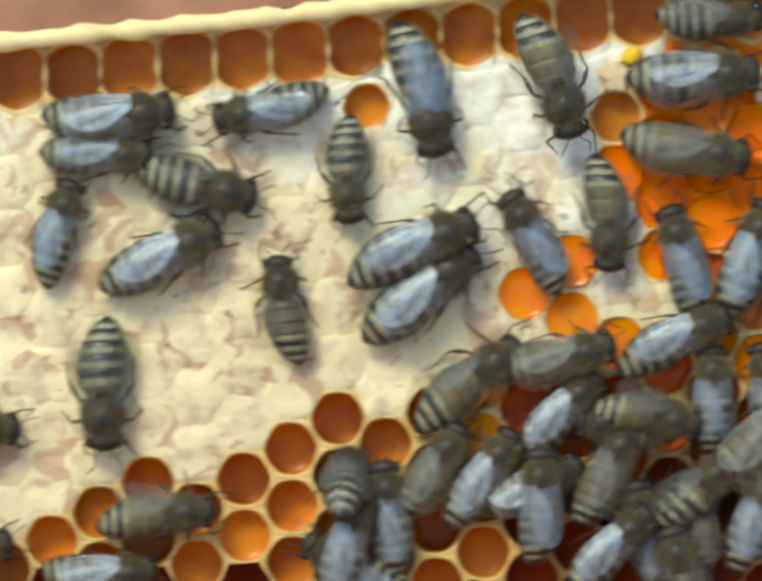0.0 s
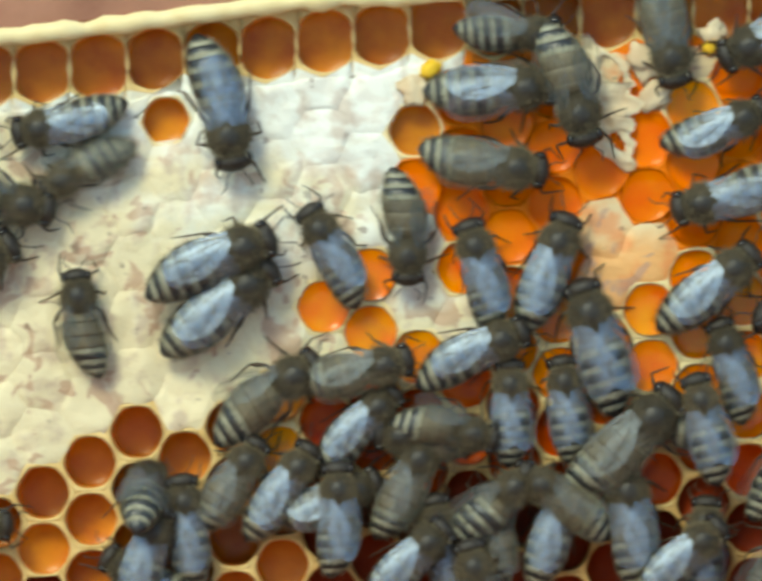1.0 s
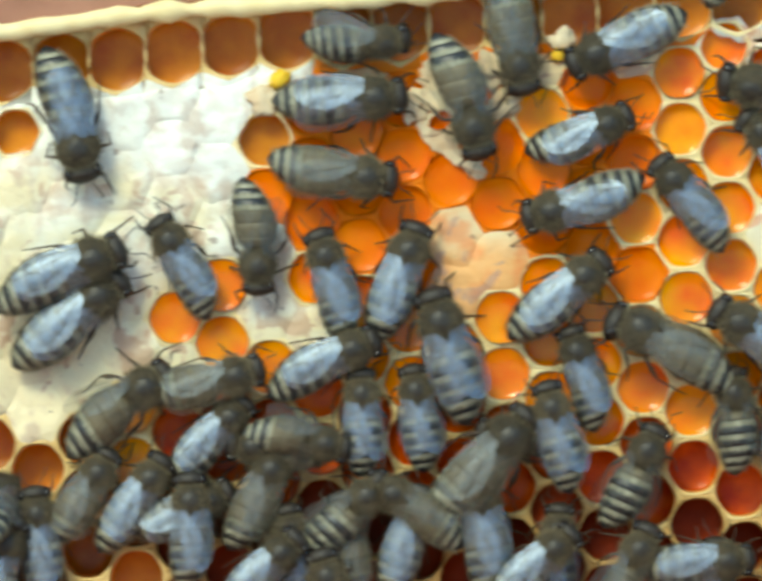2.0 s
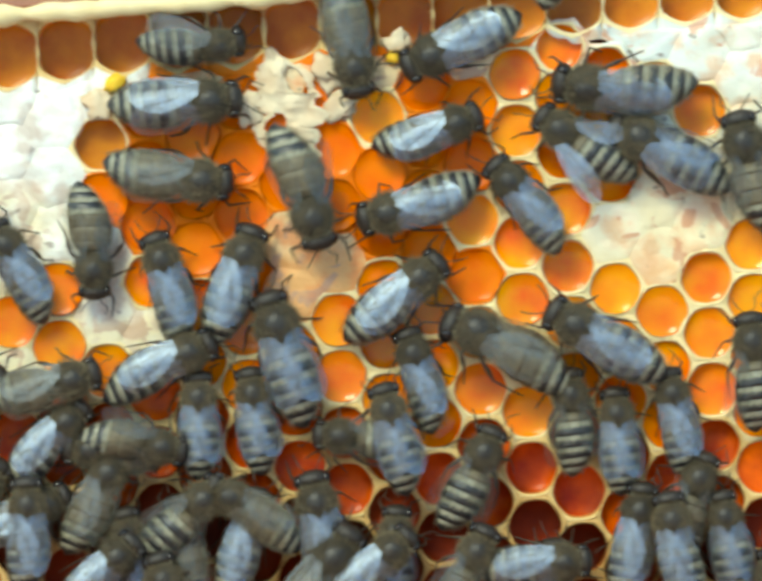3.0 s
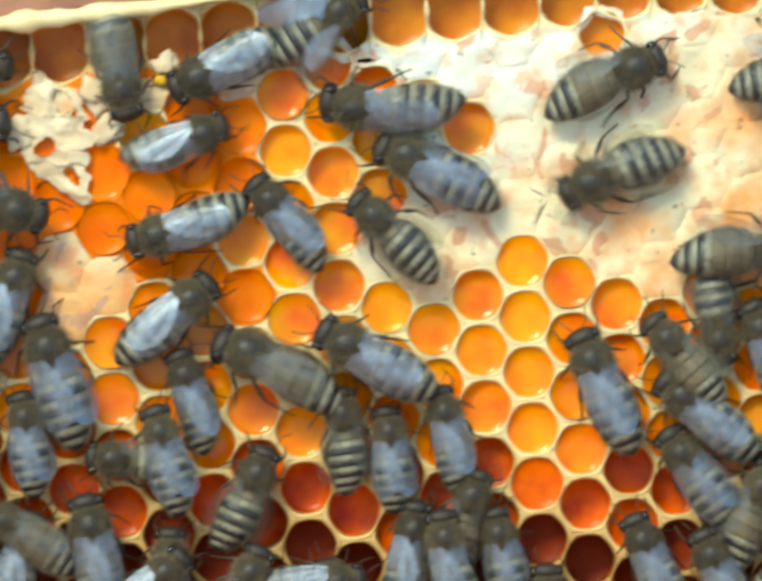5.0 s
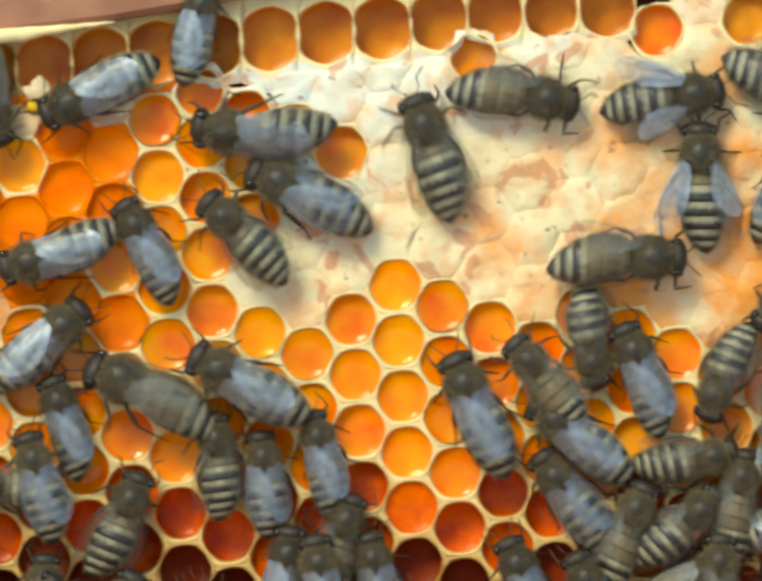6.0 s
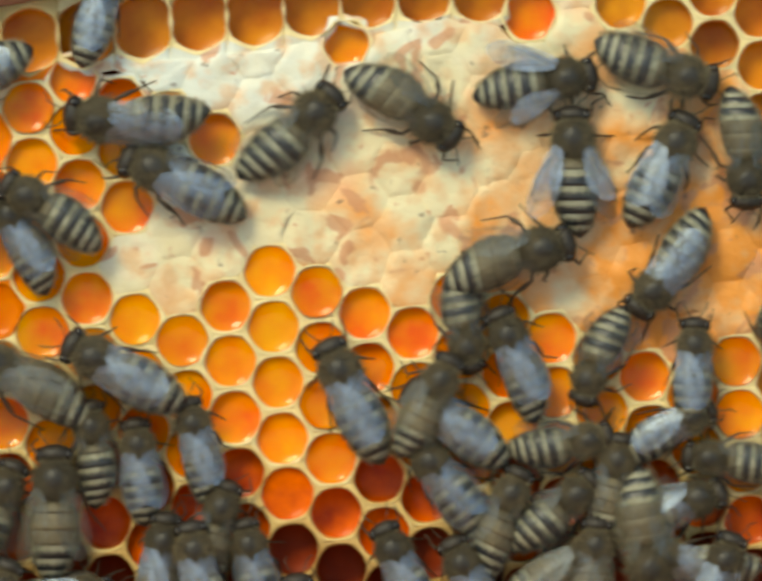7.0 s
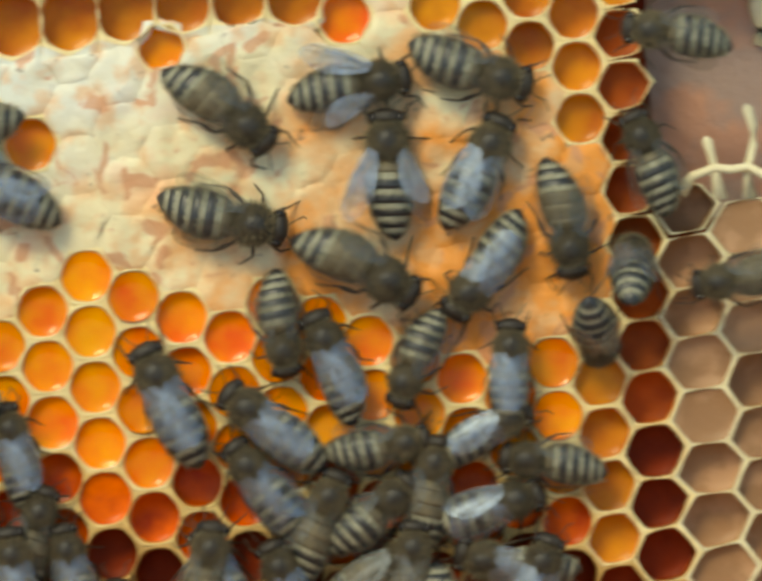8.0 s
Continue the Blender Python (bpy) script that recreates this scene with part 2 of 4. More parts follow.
# ---- helpers for building ----
def mesh_of(name, verts, faces, mats, slots=None, smooth=True):
    """A mesh from places in millimetres."""
    me = bpy.data.meshes.new(name)
    me.from_pydata([Vector(v) * MM for v in verts], [], faces)
    for m in (mats if isinstance(mats, (list, tuple)) else [mats]):
        me.materials.append(m)
    if slots:
        me.polygons.foreach_set("material_index", slots)
    if smooth:
        me.polygons.foreach_set("use_smooth", [True] * len(me.polygons))
    me.update()
    return me


def part(name, me, parent, label=""):
    ob = new(name, me)
    ob.parent = parent
    return tagged(ob, label)


def skin(rings, close_start=True, close_end=True):
    """Vertices and faces of a skin over rings of equal count."""
    verts, faces, k = [p for r in rings for p in r], [], len(rings[0])
    for i in range(len(rings) - 1):
        for j in range(k):
            a, b = i * k + j, i * k + (j + 1) % k
            faces.append((a, b, b + k, a + k))
    if close_start:
        faces.append(tuple(range(k))[::-1])
    if close_end:
        faces.append(tuple(range((len(rings) - 1) * k, len(rings) * k)))
    return verts, faces


def tube(points, radii, sides=6):
    """A round tube along a line of points."""
    pts, rings = [Vector(p) for p in points], []
    for i, p in enumerate(pts):
        way = (pts[min(i + 1, len(pts) - 1)] - pts[max(i - 1, 0)]).normalized()
        q = way.to_track_quat("Z", "Y")
        rings.append([tuple(p + q @ Vector((math.cos(a) * radii[i], math.sin(a) * radii[i], 0)))
                      for a in (2 * math.pi * j / sides for j in range(sides))])
    return skin(rings)


def join(*bits):
    verts, faces = [], []
    for v, f in bits:
        n = len(verts)
        verts += v
        faces += [tuple(i + n for i in face) for face in f]
    return verts, faces


# ---- the honeycomb ----
comb = tagged(new("honeycomb"), "wax honeycomb with open orange cells and pale cappings", "honeycomb", kind="structure")
comb.matrix_world = TILT


PULL = (-2.4, 0.6)      # a patch where the rows were built askew


def centre(n, m):
    """Where the cell of column n and row m sits: a lattice, slightly warped as the bees built it."""
    x = 87.787 + 4.68308 * n + 0.43467 * m - 0.00003 * n * n + 0.01007 * n * m + 0.01194 * m * m - 0.00016 * n ** 3 - 0.0004 * n * n * m
    z = 8.053 - 2.01975 * n - 5.43448 * m + 0.01061 * n * n + 0.01488 * n * m - 0.00371 * m * m + 0.00028 * n ** 3 + 0.00074 * n * n * m
    x += 0.26 * max(0.0, x - 143.1)      # wider cells towards the end of the comb
    near = math.exp(-((x - 0.9) ** 2 + (z - 15.5) ** 2) / 40)
    return Vector((x + PULL[0] * near, z + PULL[1] * near))


AROUND = ((1, 0), (0, 1), (-1, 1), (-1, 0), (0, -1), (1, -1))


def corners(n, m):
    c, out = centre(n, m), []
    for k in range(6):
        a, b = AROUND[k], AROUND[(k + 1) % 6]
        v = (c + centre(n + a[0], m + a[1]) + centre(n + b[0], m + b[1])) / 3
        w = noise.noise_vector(Vector((v.x * 0.9, v.y * 0.9, 3.1)))
        out.append(v + Vector((w.x, w.y)) * (0.28 if v.x < 144.5 else 0.7))
    return out


def top_line(x):
    """Height of the row of long cells under the top bar."""
    return float(np.interp(x, [-60, -28, 8.6, 25, 52, 82, 98, 108, 118], [13.5, 17.3, 22.7, 25.6, 28.7, 32.7, 34.0, 34.8, 36.5]))


BAR = ((-75, 15.2), (-37, 20.0), (-10, 23.9), (12, 27.8), (37, 30.4), (60, 33.5), (95, 40), (170, 41))      # lower edge of the top bar


def bar_edge(x):
    return float(np.interp(x, [p[0] for p in BAR], [p[1] for p in BAR]))


def short(x):
    """How much some of the long cells fall short of the rest."""
    return float(np.interp(x, [-9, -5, -2, 0.1, 3, 8, 88, 92.7, 95.6, 98.4, 103.4, 107.9, 110], [-0.2, -0.9, 0.2, 1.2, 0.3, 0, 0, 1.0, 2.8, 0.7, 2.0, 1.3, 0.5]))


def inside(p, poly):
    hit = False
    for i in range(len(poly)):
        (x1, y1), (x2, y2) = poly[i], poly[i - 1]
        if (y1 > p[1]) != (y2 > p[1]) and p[0] < (x2 - x1) * (p[1] - y1) / (y2 - y1) + x1:
            hit = not hit
    return hit


CAPPED_RIGHT = [(69.6, 9.5), (76.1, 16.4), (80, 27.5), (99.3, 31.3), (108, 31), (109, 37), (128.5, 37), (130, 28.6), (133, 28), (137.9, 21.3), (137.9, 8),
                (134, 2), (127, 0.5), (121, 0), (117, 3.5), (106, 8.5), (99.8, 7), (95, 8.5), (90.8, 10.9), (85, 11.3), (80.3, 8.5), (78.3, 4.9)]
CAPPED_LEFT = [(6.9, 21), (20.2, 21), (20.5, 13.7), (24.3, 13.4), (18.9, 6), (12.3, -4.8), (5.5, -12.7), (1.9, -17.1), (-0.2, -13.9),
               (-5.1, -14.5), (-9.7, -16.5), (-14.8, -19.5), (-27.5, -25.2), (-37.8, -28.6), (-49.5, -24.4), (-46.3, 10), (-33.9, 12),
               (-10.2, 16.6), (2.1, 19.1)]
OPENED = {(-19, 6), (-1, -2), (2, -5), (6, -7), (8, -8), (9, -8), (11, -7), (-14, 4), (-4, 0), (-3, -2), (-4, -2), (8, -1), (6, -1), (5, 1), (3, 0), (2, 0), (1, 0)}


CLOSED = ((19.4, 7.0), (24.0, -1.8), (16.2, -7.0), (27.6, -1.6), (23.9, 2.6))      # single lids among open cells


def wavy(p):
    """A border as uneven as the bees left it."""
    w = noise.noise_vector(Vector((p.x * 0.75, p.y * 0.75, 5.2)))
    return p + Vector((w.x, w.y)) * 0.42


def ring_of(hexagon, c, shrink, round_off, count=24):
    """A ring inside a hexagon, from its own outline (round_off 0) to a circle (1)."""
    mean = sum((p - c).length for p in hexagon) / 6 * 0.93
    out = []
    for i in range(count):
        k, w = divmod(i * 6 / count, 1)
        p = hexagon[int(k)].lerp(hexagon[(int(k) + 1) % 6], w) - c
        r = p.normalized() * mean
        q = c + p.lerp(r, round_off) * shrink
        out.append(wavy(q) if round_off == 0 and shrink == 1 and c.x < 143 else q)
    return out


def rise(p):
    return 0.40 * noise.noise(Vector((p.x * 0.30, p.y * 0.30, 7.7))) + 0.16 * noise.noise(Vector((p.x * 0.9, p.y * 0.9, 1.7)))


def at_height(ring, h):
    return [(p.x, -(h + rise(p)), p.y) for p in ring]


def open_cell(hexagon, filling, depth, inner, bore=0.86, rim=None, outer=None, sunk=0.10, lip=None, lip_span=range(24)):
    """A cell with its wall and filling; towards the comb's end the cells are thin-walled and keep their corners."""
    c = sum(hexagon, Vector((0, 0))) / 6
    w = noise.noise(Vector((c.x, c.y, 9.0)))
    k = 0.8 if c.x < 137 else 0.45 if rim is not NEW_WAX else 0.3          # how round the bore is
    rings = [at_height(ring_of(outer or hexagon, c, 1.0, 0.0), -sunk), at_height(ring_of(hexagon, c, 0.965, 0.15), 0.04),
             at_height(ring_of(hexagon, c, min(bore + 0.03, 0.955), k * 0.75), 0.03), at_height(ring_of(hexagon, c, bore - 0.02, k), -0.12),
             at_height(ring_of(hexagon, c, bore - 0.03, k), -0.5), at_height(ring_of(hexagon, c, bore - 0.05, k), -depth - 0.25)]
    verts, faces = skin(rings, False, False)
    slots = [2 if lip and i in lip_span else 0 if i < 96 else 1 for i in range(len(faces))]
    cell = part("wax_cell", mesh_of("wax_cell", verts, faces, [rim or WAX, inner] + ([lip] if lip else []), slots), comb)
    # the filling: a sagging surface that creeps up the wall
    r1 = [(p.x, depth + rise(c) - 0.25 - 0.1 * w, p.y) for p in ring_of(hexagon, c, bore - 0.03, k)]
    r2 = [(p.x, depth + rise(c) - 0.02, p.y) for p in ring_of(hexagon, c, bore - 0.16, (1 + k) / 2)]
    r3 = [(p.x + 0.1 * w, depth + rise(c) + 0.10, p.y) for p in ring_of(hexagon, c, bore * 0.45, 1.0)]
    verts, faces = skin([r1, r2, r3], False, True)
    part("cell_filling", mesh_of("cell_filling", verts, faces, filling), cell)
    return cell


def capping(hexagon, mat):
    c = sum(hexagon, Vector((0, 0))) / 6
    w = noise.noise(Vector((c.x * 0.7, c.y * 0.7, 4.0)))
    rings = [at_height(ring_of(hexagon, c, 1.0, 0.0), -0.02), at_height(ring_of(hexagon, c, 0.90, 0.1), 0.06 + 0.05 * w),
             at_height(ring_of(hexagon, c, 0.66, 0.3), 0.12 + 0.13 * w), at_height(ring_of(hexagon, c, 0.33, 0.6), 0.11 + 0.22 * w)]
    below = [at_height(ring_of(hexagon, c, 1.09, 0.0), -0.9), rings[0]]          # the lid's skirt closes the joint to its neighbours
    verts, faces = join(skin(rings, False, True), skin(below, False, False))
    part("wax_capping", mesh_of("wax_capping", verts, faces, mat), comb)


GLOWING = ((12.6, -15.9), (73.0, 4.3), (64.4, -7.8), (62.5, 8.8), (52.7, 18.8))      # cells whose yellow glow is put into the colour of their nectar


def kind_of(n, m, c):
    """What the bees keep in a cell: honey above, nectar in the middle, dark empty brood cells below, whose colour also
    holds the bottom's shade.
    """
    chance = noise.cell(Vector((n * 3.7 + 0.5, m * 5.3 + 0.5, 0.5)))
    if c.x > 143.5 + 0.16 * max(0.0, -6 - c.y):
        return TAN, 2.0 + 1.6 * chance, TAN_INNER, 0.95, NEW_WAX
    if c.x > 136 and c.y > -22:
        if c.x > 140:
            return (BROWN, 3.0 + chance, INNER, 0.93) if c.y > -9 else (DARK, 4.0, DARK_INNER, 0.93)
        return AMBER, 2.0 + 1.5 * chance, INNER, 0.92
    if c.x > 128 and c.y > 15:
        return AMBER, 2.5 + chance, INNER, 0.90
    if any((c - Vector(q)).length < 2.6 for q in GLOWING):
        return LIT_NECTAR, 0.7, INNER, 0.90
    low = -11.0 if c.x > 45 else -8.0
    if c.y > low:
        if 24 < c.x < 64 and 3 < c.y < 24:
            return DEEP_NECTAR, 0.35 + 0.4 * chance, INNER, 0.92, ORANGE_WAX
        if chance > 0.92:
            return LIT_NECTAR, 0.8, INNER, 0.90
        return NECTAR, 0.6 + 0.7 * chance, INNER, 0.90
    if c.x < 15:
        return AMBER, 3.5 + 2 * chance, INNER, 0.895, MID_WAX
    if c.y > low - (8 if c.x > 45 else 11):
        return RED_NECTAR, 2.0 + 1.5 * chance, INNER, 0.90, MID_WAX
    return DARK, 3.5 + 2 * chance, DARK_INNER, 0.90, SHADED_BROOD_WAX


def dx_mid(p, x, s):
    return (p.x - x) * s


def build_comb():
    for n in range(-32, 17):
        for m in range(-16, 28):
            c = centre(n, m)
            if not (-50 < c.x < 166 and -32 < c.y < 38):
                continue
            if c.x < 108.8 and c.y > top_line(c.x) - 1.8:
                continue
            if c.x > 143.5 and c.y > 17.0:
                continue
            hexagon = corners(n, m)
            if c.x > 131 and c.y > 13.5:          # the free edge is rounded off
                hexagon = [p if p.x < 140.5 + 0.12 * (30 - p.y) and p.x < 142.2 else c + (p - c) * 0.88 for p in hexagon]
            cut = c.x < 110 and c.y > top_line(c.x) - 6.4 and (n, m) not in OPENED
            if cut:          # trimmed where the long cells begin
                hexagon = [Vector((p.x, min(p.y, top_line(p.x) - 3.45 + short(p.x)))) for p in hexagon]
            squeezed = (n, m) in OPENED and c.x < 109 and c.y > top_line(c.x) - 6.4
            if squeezed:      # in below the long cells
                hexagon = [c + Vector((0, -0.6)) + (p - c) * 0.90 for p in hexagon]
            capped = (inside(c, CAPPED_RIGHT) or inside(c, CAPPED_LEFT) or (n, m) == (-1, 0) or any((c - Vector(q)).length < 2.5 for q in CLOSED) or ((c.x - 46) / 5.5) ** 2 + ((c.y - 4.6) / 4.8) ** 2 < 1) and (n, m) not in OPENED
            if capped or cut and (n, m) not in OPENED:
                mat = CAP_LEFT if c.x < 30 else CAP_ORANGE if c.x < 66 else CAP_RIGHT
                capping(hexagon, mat)
            elif (n, m) in OPENED and c.y > 12:
                skirt = [sum(hexagon, Vector((0, 0))) / 6 * -0.14 + p * 1.14 for p in hexagon]
                open_cell(hexagon, NECTAR if 60 < c.x < 115 else AMBER, 1.6, INNER, 0.90, **(dict(outer=skirt, sunk=0.55, lip=CAP_LEFT if c.x < 30 else CAP_RIGHT) if squeezed else {}))
            else:
                open_cell(hexagon, *kind_of(n, m, c))
    # long storage cells in a row under the bar
    x = -51.7
    while x < 108.5:
        z, s = top_line(x), (top_line(x + 1) - top_line(x - 1)) / 2
        w = noise.noise(Vector((x, 2.0, 0.3)))
        tall = 3.7 + 0.5 * w
        half = 2.78
        low, low_a, low_b = tall - short(x), 3.7 - short(x - half), 3.7 - short(x + half)
        hexagon = [Vector((x + dx, z + dx * s + dz)) for dx, dz in ((-half, -low_a * 0.62), (0.3 * w, -low), (half, -low_b * 0.62),
                                                                    (half, tall * 0.75), (0, tall * 1.1), (-half, tall * 0.75))][::-1]
        outer = [p + Vector((0, max(0.6, bar_edge(p.x) + 0.5 - p.y) if p.y > z + dx_mid(p, x, s) else -0.25 if any((centre(*o) + Vector((0, -0.6)) - p).length < 3.3 for o in OPENED) else -1.4)) for p in hexagon]
        open_cell(hexagon, AMBER, 2.5 + 2 * abs(w), INNER, 0.90, MID_WAX if x < 66 else WAX, outer=outer, sunk=0.45, lip_span=range(12, 20),
                  lip=CAP_LEFT if x < 30 else CAP_RIGHT if x > 68 else ORANGE_WAX)
        x += 159.9 / 29


build_comb()
seam = [(x, -2.2 - 0.5 * noise.noise(Vector((x * 0.3, 0, 0))), bar_edge(x) - 0.2
         + 0.25 * noise.noise(Vector((x * 0.5, 3, 0)))) for x in range(-75, 61)]
part("wax_seam", mesh_of("wax_seam", *tube(seam, [(0.95 + 0.5 * noise.noise(Vector((p[0] * 0.4, 8, 1)))) * min(1.0, 0.08 + (60 - p[0]) / 14) for p in seam], 8), WAX), comb)
for line in (((149.9, 15.6), (149.4, 18.4), (149.0, 20.0), (148.6, 21.3)), ((152.8, 15.8), (152.5, 18.4), (153.1, 21.0), (153.1, 22.8), (152.5, 24.5)),
             ((146.0, 16.2), (147.2, 17.9), (149.4, 18.7), (151.0, 18.5), (152.6, 18.8), (154.5, 17.8), (156.0, 17.0))):
    pts = [(x, 0.5 - 0.25 * k, z) for k, (x, z) in enumerate(line)]
    last = Vector(pts[-1]) + (Vector(pts[-1]) - Vector(pts[-2])).normalized() * 0.45
    part("wax_prong", mesh_of("wax_prong", *tube(pts + [tuple(last)], [0.75] + [0.46] * (len(line) - 2) + [0.55, 0.22], 10), NEW_WAX), comb)
part("midrib", mesh_of("midrib", *join(skin([[(-75, 11, -45), (166, 11, -45), (142, 11, 45), (-75, 11, 45)],
                                                  [(-75, 12, -45), (166, 12, -45), (142, 12, 45), (-75, 12, 45)]])), DARK, smooth=False), comb)


def bar(name, path, width, front, back, label):
    """A wooden bar whose lower edge follows the path."""
    rings = []
    for x, z in path:
        rings.append([(x, -front + 0.5, z), (x, -front, z + 0.6), (x, -front, z + width - 0.6), (x, -front + 0.5, z + width),
                      (x, back, z + width), (x, back, z)])
    v, f = skin(rings)
    ob = tagged(new(name, mesh_of(name, v, f, WOOD, smooth=False)), label, "frame bar", kind="structure")
    ob.matrix_world = TILT
    return ob


bar("top_bar", BAR, 20, 2.5, 14,
    "reddish wooden top bar of a hive frame")
side = tagged(new("side_bar", mesh_of("side_bar", *skin([[(158 + dx, 9, z), (190, 9, z), (190, 22, z), (158 + dx, 22, z)] for z, dx in
              ((14, -12), (20, -14), (30, -15), (60, -15))]), SIDE_WOOD, smooth=False)), "reddish wooden side bar of a hive frame", "frame bar", kind="structure")
side.matrix_world = TILT
part("wax_streak", mesh_of("wax_streak", *tube([(154.3 + 0.3 * math.sin(z), 8.6, z) for z in range(31, 61)], [0.6 + 0.5 * min(1, k / 3) for k in range(30)], 8), NEW_WAX), side)



def pollen_lump(x, z, size, seed):
    v, f = ellipsoid((0, 0, 0.3), (size, size * 0.8, size * 0.6), 9, 14, 0.5 + 0.01 * seed)
    ob = tagged(new("pollen_lump", mesh_of("pollen_lump", v, f, POLLEN_GLINT)), "bright yellow crumb on the comb, for pollen and a honey glint", "pollen", "pollen crumbs")
    ob.matrix_world = on_comb(x, z, 40 * seed)


def wax_crumb(x, z, size, h, seed):
    """A torn, crumpled bit of capping."""
    rng = random.Random(seed)
    bm = bmesh.new()
    bmesh.ops.create_icosphere(bm, subdivisions=3, radius=1.0)
    off = Vector((rng.uniform(0, 50), rng.uniform(0, 50), rng.uniform(0, 50)))
    sx, sy = rng.uniform(0.8, 1.3), rng.uniform(0.7, 1.2)
    for v in bm.verts:
        k = 1 + 0.75 * noise.noise(v.co * 1.5 + off) + 0.35 * noise.noise(v.co * 4 + off)
        v.co = Vector((v.co.x * k * sx, v.co.y * k * sy, v.co.z * k * 0.22)) * size * 1.45 * MM
    me = bpy.data.meshes.new("wax_crumb")
    bm.to_mesh(me)
    bm.free()
    me.materials.append(CRUMB)
    me.polygons.foreach_set("use_smooth", [True] * len(me.polygons))
    ob = tagged(new("wax_crumb", me), "crumpled pale torn wax flake stuck on the comb", "wax flake", "torn wax flakes")
    ob.matrix_world = TILT @ Matrix.Translation((x * MM, -h * MM, z * MM)) @ Matrix.Rotation(radians(90), 4, "X") @ Matrix.Rotation(rng.uniform(0, 6), 4, "Z")


def torn_capping():
    """A ragged, lumpy sheet of torn wax hanging over the cells."""
    rows, cols, verts, faces = 60, 26, [], []
    for i in range(rows + 1):
        u = i / rows
        line = Vector((39.8 + 4.6 * u + 0.8 * math.sin(u * 7), 25.6 - 13.0 * u))
        reach = (1.5 + 1.1 * math.sin(u * 3.1)) * (0.25 + min(1.0, 5 * u, 4 * (1 - u)))
        for j in range(cols + 1):
            v = j / cols * 2 - 1
            rag = 1 + 0.55 * noise.noise(Vector((u * 9, 5.0 * (1 if v > 0 else -1), 2.0))) + 0.25 * noise.noise(Vector((u * 30, v, 4.0)))
            p = line + Vector((v * reach * rag, 0.5 * noise.noise(Vector((u * 12, v * 2, 9.0)))))
            lump = 0.65 * noise.noise(Vector((p.x * 0.6, p.y * 0.6, 3.0))) + 0.22 * noise.noise(Vector((p.x * 2.1, p.y * 2.1, 6.0)))
            verts.append((p.x, -(0.45 + rise(p) + lump * (1 - v * v * 0.6) - 0.25 * v * v), p.y))
    w, holes = cols + 1, ((0.24, 0.35, 0.11), (0.56, -0.3, 0.09), (0.78, 0.3, 0.08))
    for i in range(rows):
        for j in range(cols):
            u, v = (i + 0.5) / rows, (j + 0.5) / cols * 2 - 1
            if any((u - a) ** 2 * 16 + (v - c) ** 2 < (r * 3.5) ** 2 for a, c, r in holes):
                continue
            faces.append((i * w + j, i * w + j + 1, (i + 1) * w + j + 1, (i + 1) * w + j))
    sheet = tagged(new("torn_capping"), "ragged cream sheet of torn capping wax on open cells", "wax flake", "torn wax flakes")
    sheet.matrix_world = TILT
    for top, end, lift in ((0, 22, 0.0), (20, 42, 0.18), (40, 60, 0.05)):       # three flaps, each over the next one's edge
        own = [f for f in faces if top <= f[0] // w < end]
        used = sorted({i for f in own for i in f})
        at = {i: k for k, i in enumerate(used)}
        n = len(used)
        upper = [(verts[i][0], verts[i][1] - lift, verts[i][2]) for i in used]
        quads = [tuple(at[i] for i in f) for f in own]
        edges = collections.Counter(tuple(sorted((f[k], f[(k + 1) % 4]))) for f in quads for k in range(4))
        sides = [(a, c, c + n, a + n) for (a, c), k in edges.items() if k == 1]
        part("wax_flap", mesh_of("wax_flap", upper + [(x, y + 0.25, z) for x, y, z in upper],
                                 quads + [tuple(i + n for i in f[::-1]) for f in quads] + sides, CRUMB), sheet)


torn_capping()
for k, (x, z, size) in enumerate(((45.8, 23.4, 1.1), (47.0, 20.0, 0.9), (38.0, 19.6, 1.1), (23.4, 19.6, 0.9), (52.4, 26.6, 1.0))):
    wax_crumb(x, z, size, 0.3, 40 + k)

# unseen wall below the comb, added to block low light and darken the bottom
shade_wall = tagged(new("hive_box_wall", mesh_of("hive_box_wall", *skin([[(x, -160, -38), (x, -159, -37.4), (x, 30, -37.4), (x, 30, -60), (x, -159, -60), (x, -160, -59)] for x in (-120, 40, 220)]),
                                          WOOD, smooth=False)), "unseen reddish wooden wall, added to shade the comb's lower part", "hive box", kind="structure")
shade_wall.matrix_world = TILT

# unseen ground, added for the light it reflects; its green is assumed
tagged(new("ground", mesh_of("ground", [(-4e5, -4e5, -900), (4e5, -4e5, -900), (4e5, 4e5, -900), (-4e5, 4e5, -900)], [(0, 1, 2, 3)], GRASS, smooth=False)),
                "unseen grass-green ground, added to reflect light", "ground", kind="structure")


# ---- honey bees ----
def oval(x, w, h, zc, count=20, yc=0.0):
    return [(x, yc + math.cos(a) * w, zc + math.sin(a) * h) for a in (2 * math.pi * i / count for i in range(count))]


# along the abdomen: distance behind the waist, half width, half height
GIRTH = ((0.0, 0.7), (0.5, 1.55), (1.3, 2.08), (2.5, 2.30), (3.7, 2.32), (4.9, 2.16), (6.0, 1.84), (6.9, 1.40), (7.6, 0.95), (8.0, 0.5), (8.2, 0.14))
SEGMENTS = (0.0, 1.35, 3.0, 4.45, 5.75, 6.9, 8.2)
BODY = 2.6          # height of the body's axis over the comb
WAIST = 1.0         # where the abdomen joins the thorax


